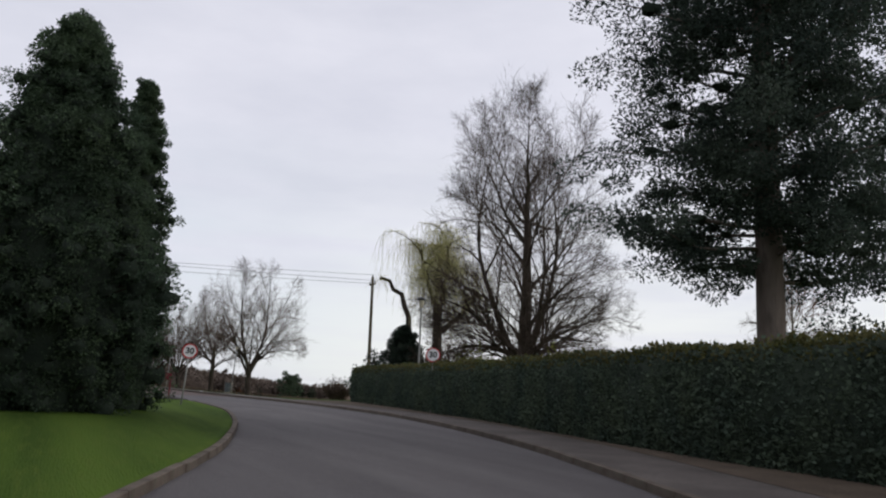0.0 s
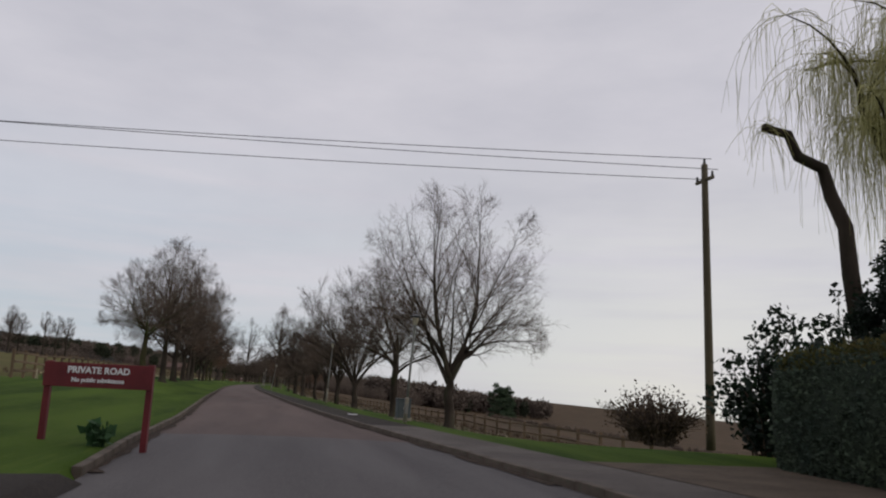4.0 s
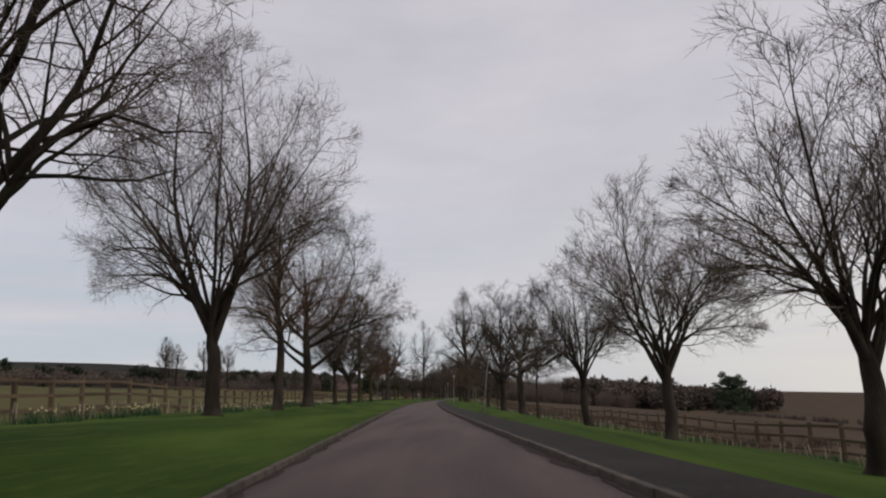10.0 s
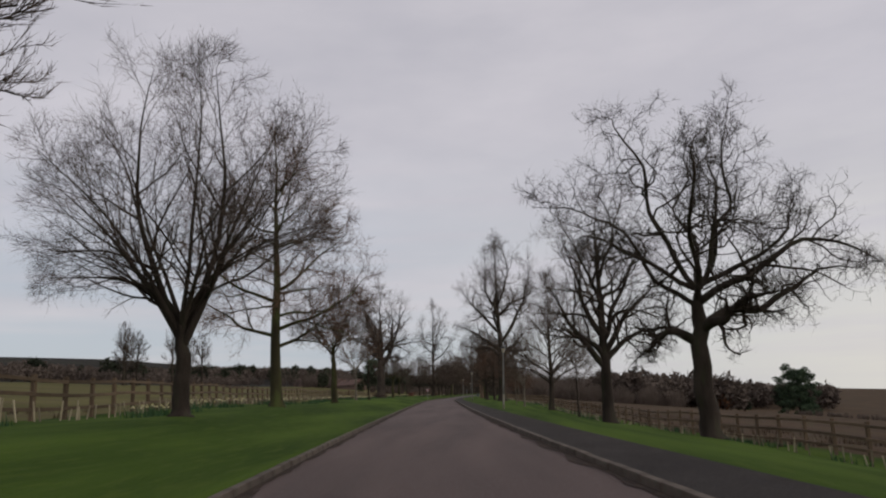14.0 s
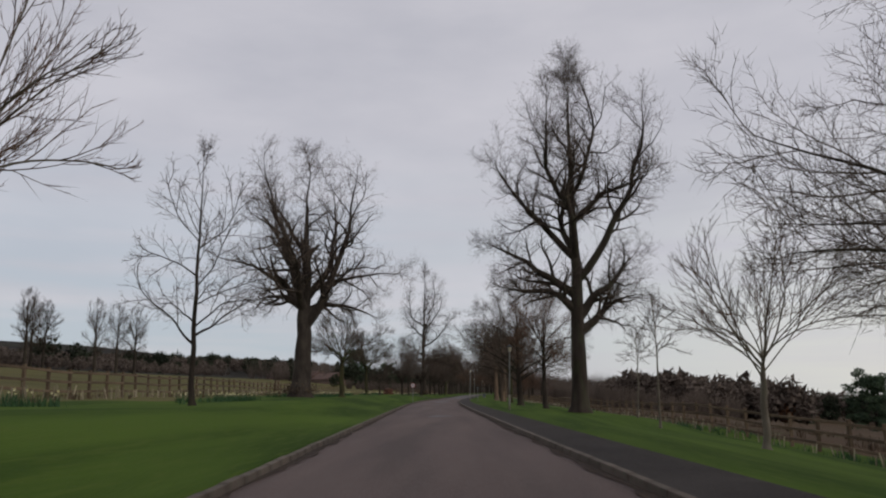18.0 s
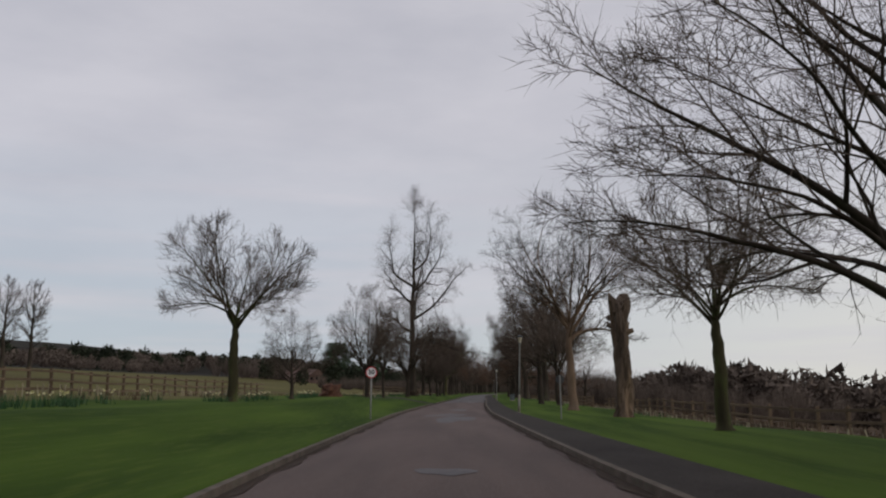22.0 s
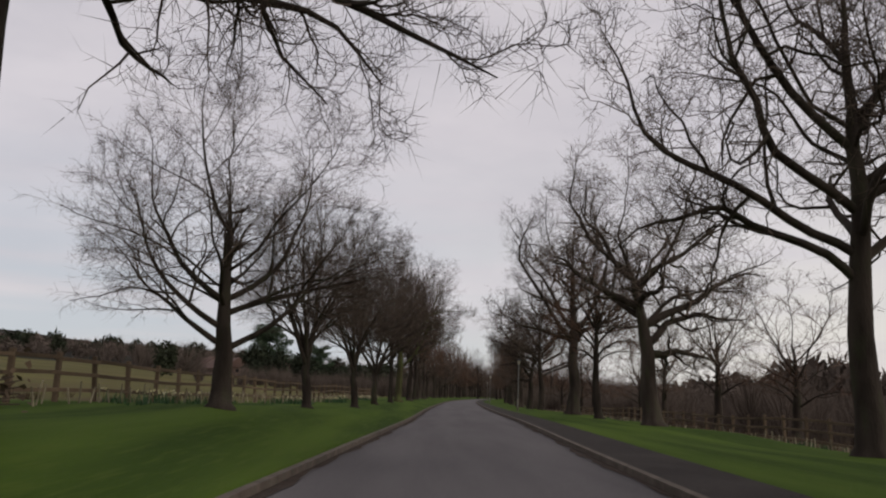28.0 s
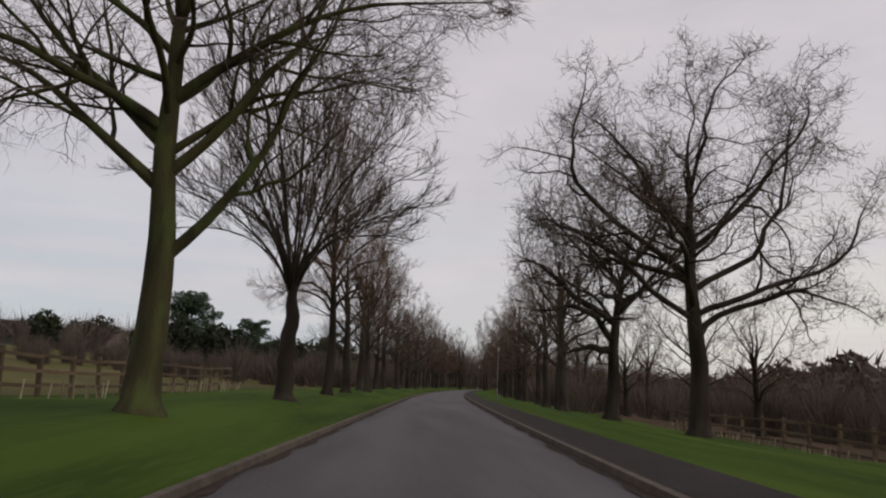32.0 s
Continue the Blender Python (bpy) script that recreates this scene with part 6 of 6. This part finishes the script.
# ---- distance: woods, single dark trees, houses ----
def far_woods(name, u0, u1, y0, y1, count, h0, h1, mat, label, seed, twiggy=True, lines=120, slim=0.4):
    """Many small far trees in one piece: fans of tapering stems, or ragged evergreen clumps."""
    rng = np.random.default_rng(seed)
    v, f = [], []
    for _ in range(count):
        p = np.array(spot(rng.uniform(y0, y1), rng.uniform(u0, u1)))
        h = rng.uniform(h0, h1)
        w = h * rng.uniform(0.3, 0.46)
        a = rng.uniform(0, 6.283, lines)
        q = rng.random(lines) ** 0.6
        if twiggy:
            top = h * (0.3 + 0.7 * rng.random(lines) * (1 - 0.4 * q * q))
            tip = p + np.stack([w * q * np.cos(a), w * q * np.sin(a), top], 1) + rng.normal(0, 0.09, (lines, 3)) * h
            b = p + np.stack([0.3 * w * q * np.cos(a), 0.3 * w * q * np.sin(a), top * rng.uniform(0.0, 0.7, lines) - 0.5], 1)
            sd = np.stack([rng.uniform(0.06, 0.24, lines), rng.normal(0, 0.1, lines), rng.normal(0, 0.04, lines)], 1) * slim
        else:
            d = rng.normal(0, 1, (lines, 3))
            d /= np.linalg.norm(d, axis=1)[:, None]
            b = p + np.array([0, 0, h * 0.52]) + d * np.array([w, w, h * 0.46]) * (rng.random(lines) ** 0.4)[:, None]
            tip = b + rng.normal(0, 0.08, (lines, 3)) * h
            sd = rng.normal(0, 0.035, (lines, 3)) * h
        n0 = len(v)
        v.extend(np.stack([b - sd, b + sd, tip], 1).reshape(-1, 3).tolist())
        f.extend((n0 + 3 * k, n0 + 3 * k + 1, n0 + 3 * k + 2) for k in range(lines))
    return tagged(link(name, v, f, mat), label, "wood", kind="stuff")


far_woods("far_wood", 55, 112, 450, 570, 130, 10, 15, M_FARWOOD, "bare brown wood beyond the low field", 1, False, 340)
far_woods("far_wood", 70, 200, 590, 900, 260, 12, 17, M_FARWOOD, "bare brown wood at the foot of the valley", 17, False, 300)
far_woods("far_wood", 480, 700, -200, 900, 420, 11, 16, M_FARWOOD, "far low line of bare trees", 13, False, 120)
far_woods("far_wood", -430, -250, 100, 1400, 900, 8, 13, M_FARWOOD, "bare brown wood along the hill foot", 2, False, 200)
far_woods("far_wood", -140, -40, 640, 900, 420, 9, 14, M_FARWOOD, "bare wood behind the meadow", 3)
far_woods("far_wood", 20, 150, 620, 900, 360, 11, 16, M_FARWOOD, "bare wood at the end of the field", 4)
far_woods("far_wood", -40, 90, 700, 900, 300, 14, 22, M_FARWOOD, "wood closing the end of the avenue", 5)
far_woods("far_evergreens", 70, 190, 560, 900, 30, 9, 15, M_FAREVER, "dark evergreens among the far wood", 6, False, 420)
far_woods("far_evergreens", -330, -190, 400, 1100, 70, 9, 17, M_FAREVER, "dark evergreens along the hill", 7, False, 420)
far_woods("far_evergreens", -120, -50, 600, 800, 18, 8, 12, M_FAREVER, "dark evergreens behind the meadow", 8, False, 420)
far_woods("avenue_scrub", 13, 24, 500, 780, 240, 3, 7, M_FARWOOD, "brown scrub behind the avenue trees", 9, True, 110, 0.22)
far_woods("avenue_scrub", -22, -10, 500, 780, 240, 3, 7, M_FARWOOD, "brown scrub behind the avenue trees", 10, True, 110, 0.22)
far_woods("field_hedge", 118, 126, 180, 440, 200, 1.2, 2.6, M_FARWOOD, "low brown hedge across the field", 11, True, 70, 0.3)
far_woods("meadow_hedge", -158, -146, 60, 640, 520, 3.0, 6.5, M_FARWOOD, "brown hedge and small trees along the meadow's far edge", 12, False, 130)


far_woods("scrub_wood", 24, 80, 428, 700, 340, 5.5, 10.0, M_FARWOOD, "brown scrubby wood behind the avenue", 14, True, 340, 0.13)
far_woods("scrub_wood", -50, -24, 500, 720, 200, 3.0, 5.5, M_FARWOOD, "brown scrubby wood behind the bank fence", 15, True, 300, 0.13)
far_woods("far_evergreens", -60, -16, 500, 720, 24, 5, 10, M_FAREVER, "dark evergreens behind the avenue", 16, False, 420)


def field_tree(y, u, h, w, seed):
    x, yy, z = spot(y, u)
    return evergreen("field_evergreen", (x, yy, z), h, w, seed, M_YEW, "dark rounded evergreen standing alone in the field", 44, 90, "flat", 0.4, 1.0, h * 0.035, 4)


field_tree(466, 133, 18.6, 9.0, 201)
field_tree(470, 112, 6.5, 3.4, 202)
field_tree(646, -77, 19.0, 9.5, 204)
field_tree(640, -58, 13.0, 6.0, 205)
shrub("field_willow", spot(455, 100), 4.0, 8.0, 206, M_RUSSET, "russet-orange leafless willow bush in the low field", 2600, 0.5, 120)
for k, (py, pu, ph) in enumerate(((422, -124, 23), (430, -127, 21), (426, -121, 20), (446, -116, 23), (452, -112, 22), (458, -109, 22))):
    wood, fine = bare_tree(ph, 4.4, 300 + k, fork=0.14, bottom=0.1, mid=0.6, leader=0.85, n1=14, n2=7, n3=5, n4=4, n5=0, low=-0.7, lift=0.6, wob=0.2, angle=36, girth=0.024, tip=3.6)
    ob = empty("poplar_tree", spot(py, pu))
    wood.mesh("trunk", M_BARK, ob, True)
    fine.mesh("crown", M_TWIG, ob)
    tagged(ob, "tall narrow bare tree beyond the meadow", "tree", "meadow trees")


def far_house(y, u, wide, deep, eaves, turn, seed):
    ob = empty("house", spot(y, u))
    bm = bmesh.new()
    box(bm, -wide / 2, -deep / 2, -3, wide / 2, deep / 2, eaves)
    wall = part("wall", bm, M_BRICK, ob)
    bm = bmesh.new()
    r = deep * 0.42
    a = [bm.verts.new((x, yy, z)) for x, yy, z in ((-wide / 2 - 0.4, -deep / 2 - 0.4, eaves), (wide / 2 + 0.4, -deep / 2 - 0.4, eaves), (wide / 2 + 0.4, deep / 2 + 0.4, eaves), (-wide / 2 - 0.4, deep / 2 + 0.4, eaves), (-wide / 2 - 0.4, 0, eaves + r), (wide / 2 + 0.4, 0, eaves + r))]
    for q in ((0, 1, 5, 4), (2, 3, 4, 5), (0, 4, 3), (1, 2, 5), (3, 2, 1, 0)):
        bm.faces.new([a[k] for k in q])
    roof = part("roof", bm, M_ROOF, ob)
    bm = bmesh.new()
    box(bm, wide * 0.25, -0.4, eaves + r * 0.4, wide * 0.25 + 0.9, 0.4, eaves + r + 1.2)
    part("chimney", bm, M_BRICK, roof)
    for face, (ux, uy) in (("x", (1, 0)), ("y", (0, 1))):
        span = wide if face == "x" else deep
        for k in range(int(span // 2.6)):
            c = -span / 2 + 1.6 + k * 2.6
            for z in (1.0, 3.6):
                if z + 1.2 > eaves:
                    continue
                for s in (-1, 1):
                    bm = bmesh.new()
                    if face == "x":
                        box(bm, c - 0.5, s * deep / 2 - 0.05, z, c + 0.5, s * deep / 2 + 0.05, z + 1.2)
                    else:
                        box(bm, s * wide / 2 - 0.05, c - 0.5, z, s * wide / 2 + 0.05, c + 0.5, z + 1.2)
                    part("window", bm, M_GLASS, wall)
    ob.matrix_world = pose(*spot(y, u), 0, 0, turn)
    return tagged(ob, "distant red-brick house with a tiled roof", "house", "far houses")


for k in range(4):
    far_house(644 + 34 * k, -92 - 22 * k, 30, 8, 2.7, 122, k)


# ---- kerb stones, last ----
def kerb_mesh(length):
    bm = bmesh.new()
    box(bm, -0.065, 0.004, -0.25, 0.065, length - 0.004, 0.125, 0.014)
    me = bpy.data.meshes.new("kerb_stone")
    bm.to_mesh(me)
    bm.free()
    me.materials.append(M_KERB)
    return me


def kerb(name, edge, side, y0, y1, gaps, label):
    """Each stone near the drive's start is its own piece; the rest are one joined run."""
    ob = empty(name, (0, 0, 0))
    me = kerb_mesh(0.914)
    y, count, rest = y0, 0, Shape()
    rng = np.random.default_rng(2)
    while y < y1:
        x = float(edge(y)) + side * 0.065
        x2 = float(edge(y + 0.9)) + side * 0.065
        yaw = -math.atan2(x2 - x, 0.9)
        if not any(a < y < b for a, b in gaps):
            if count < 300 and y > -32:
                o = new("kerb_stone", me)
                o.parent = ob
                o.matrix_local = pose(x + rng.normal(0, 0.004), y, rng.normal(0, 0.004), 0, 0, math.degrees(yaw))
                count += 1
            else:
                n0 = len(rest.v)
                for yy, xx in ((y, x), (y + 0.905, x2)):
                    rest.v.extend([(xx - 0.065, yy, -0.2), (xx - 0.065, yy, 0.12), (xx + 0.065, yy, 0.12), (xx + 0.065, yy, -0.2)])
                for k in range(3):
                    rest.f.append((n0 + k, n0 + k + 1, n0 + 5 + k, n0 + 4 + k))
                rest.f.extend([(n0 + 3, n0 + 2, n0 + 1, n0), (n0 + 4, n0 + 5, n0 + 6, n0 + 7)])
        y += 0.914 * math.cos(yaw)
    r = link("kerb_run", rest.v, rest.f, M_KERB, ob)
    tagged(r, kind="stuff")
    return tagged(ob, label, "kerb", kind="structure")


kerb("kerb_left", left_kerb, -1, -60, 700, ((8.6, 15.6), (344.6, 349.4)), "worn brown-grey stone kerb along the lawn")
kerb("kerb_right", right_kerb, 1, -60, 700, (), "worn stone kerb along the footpath")
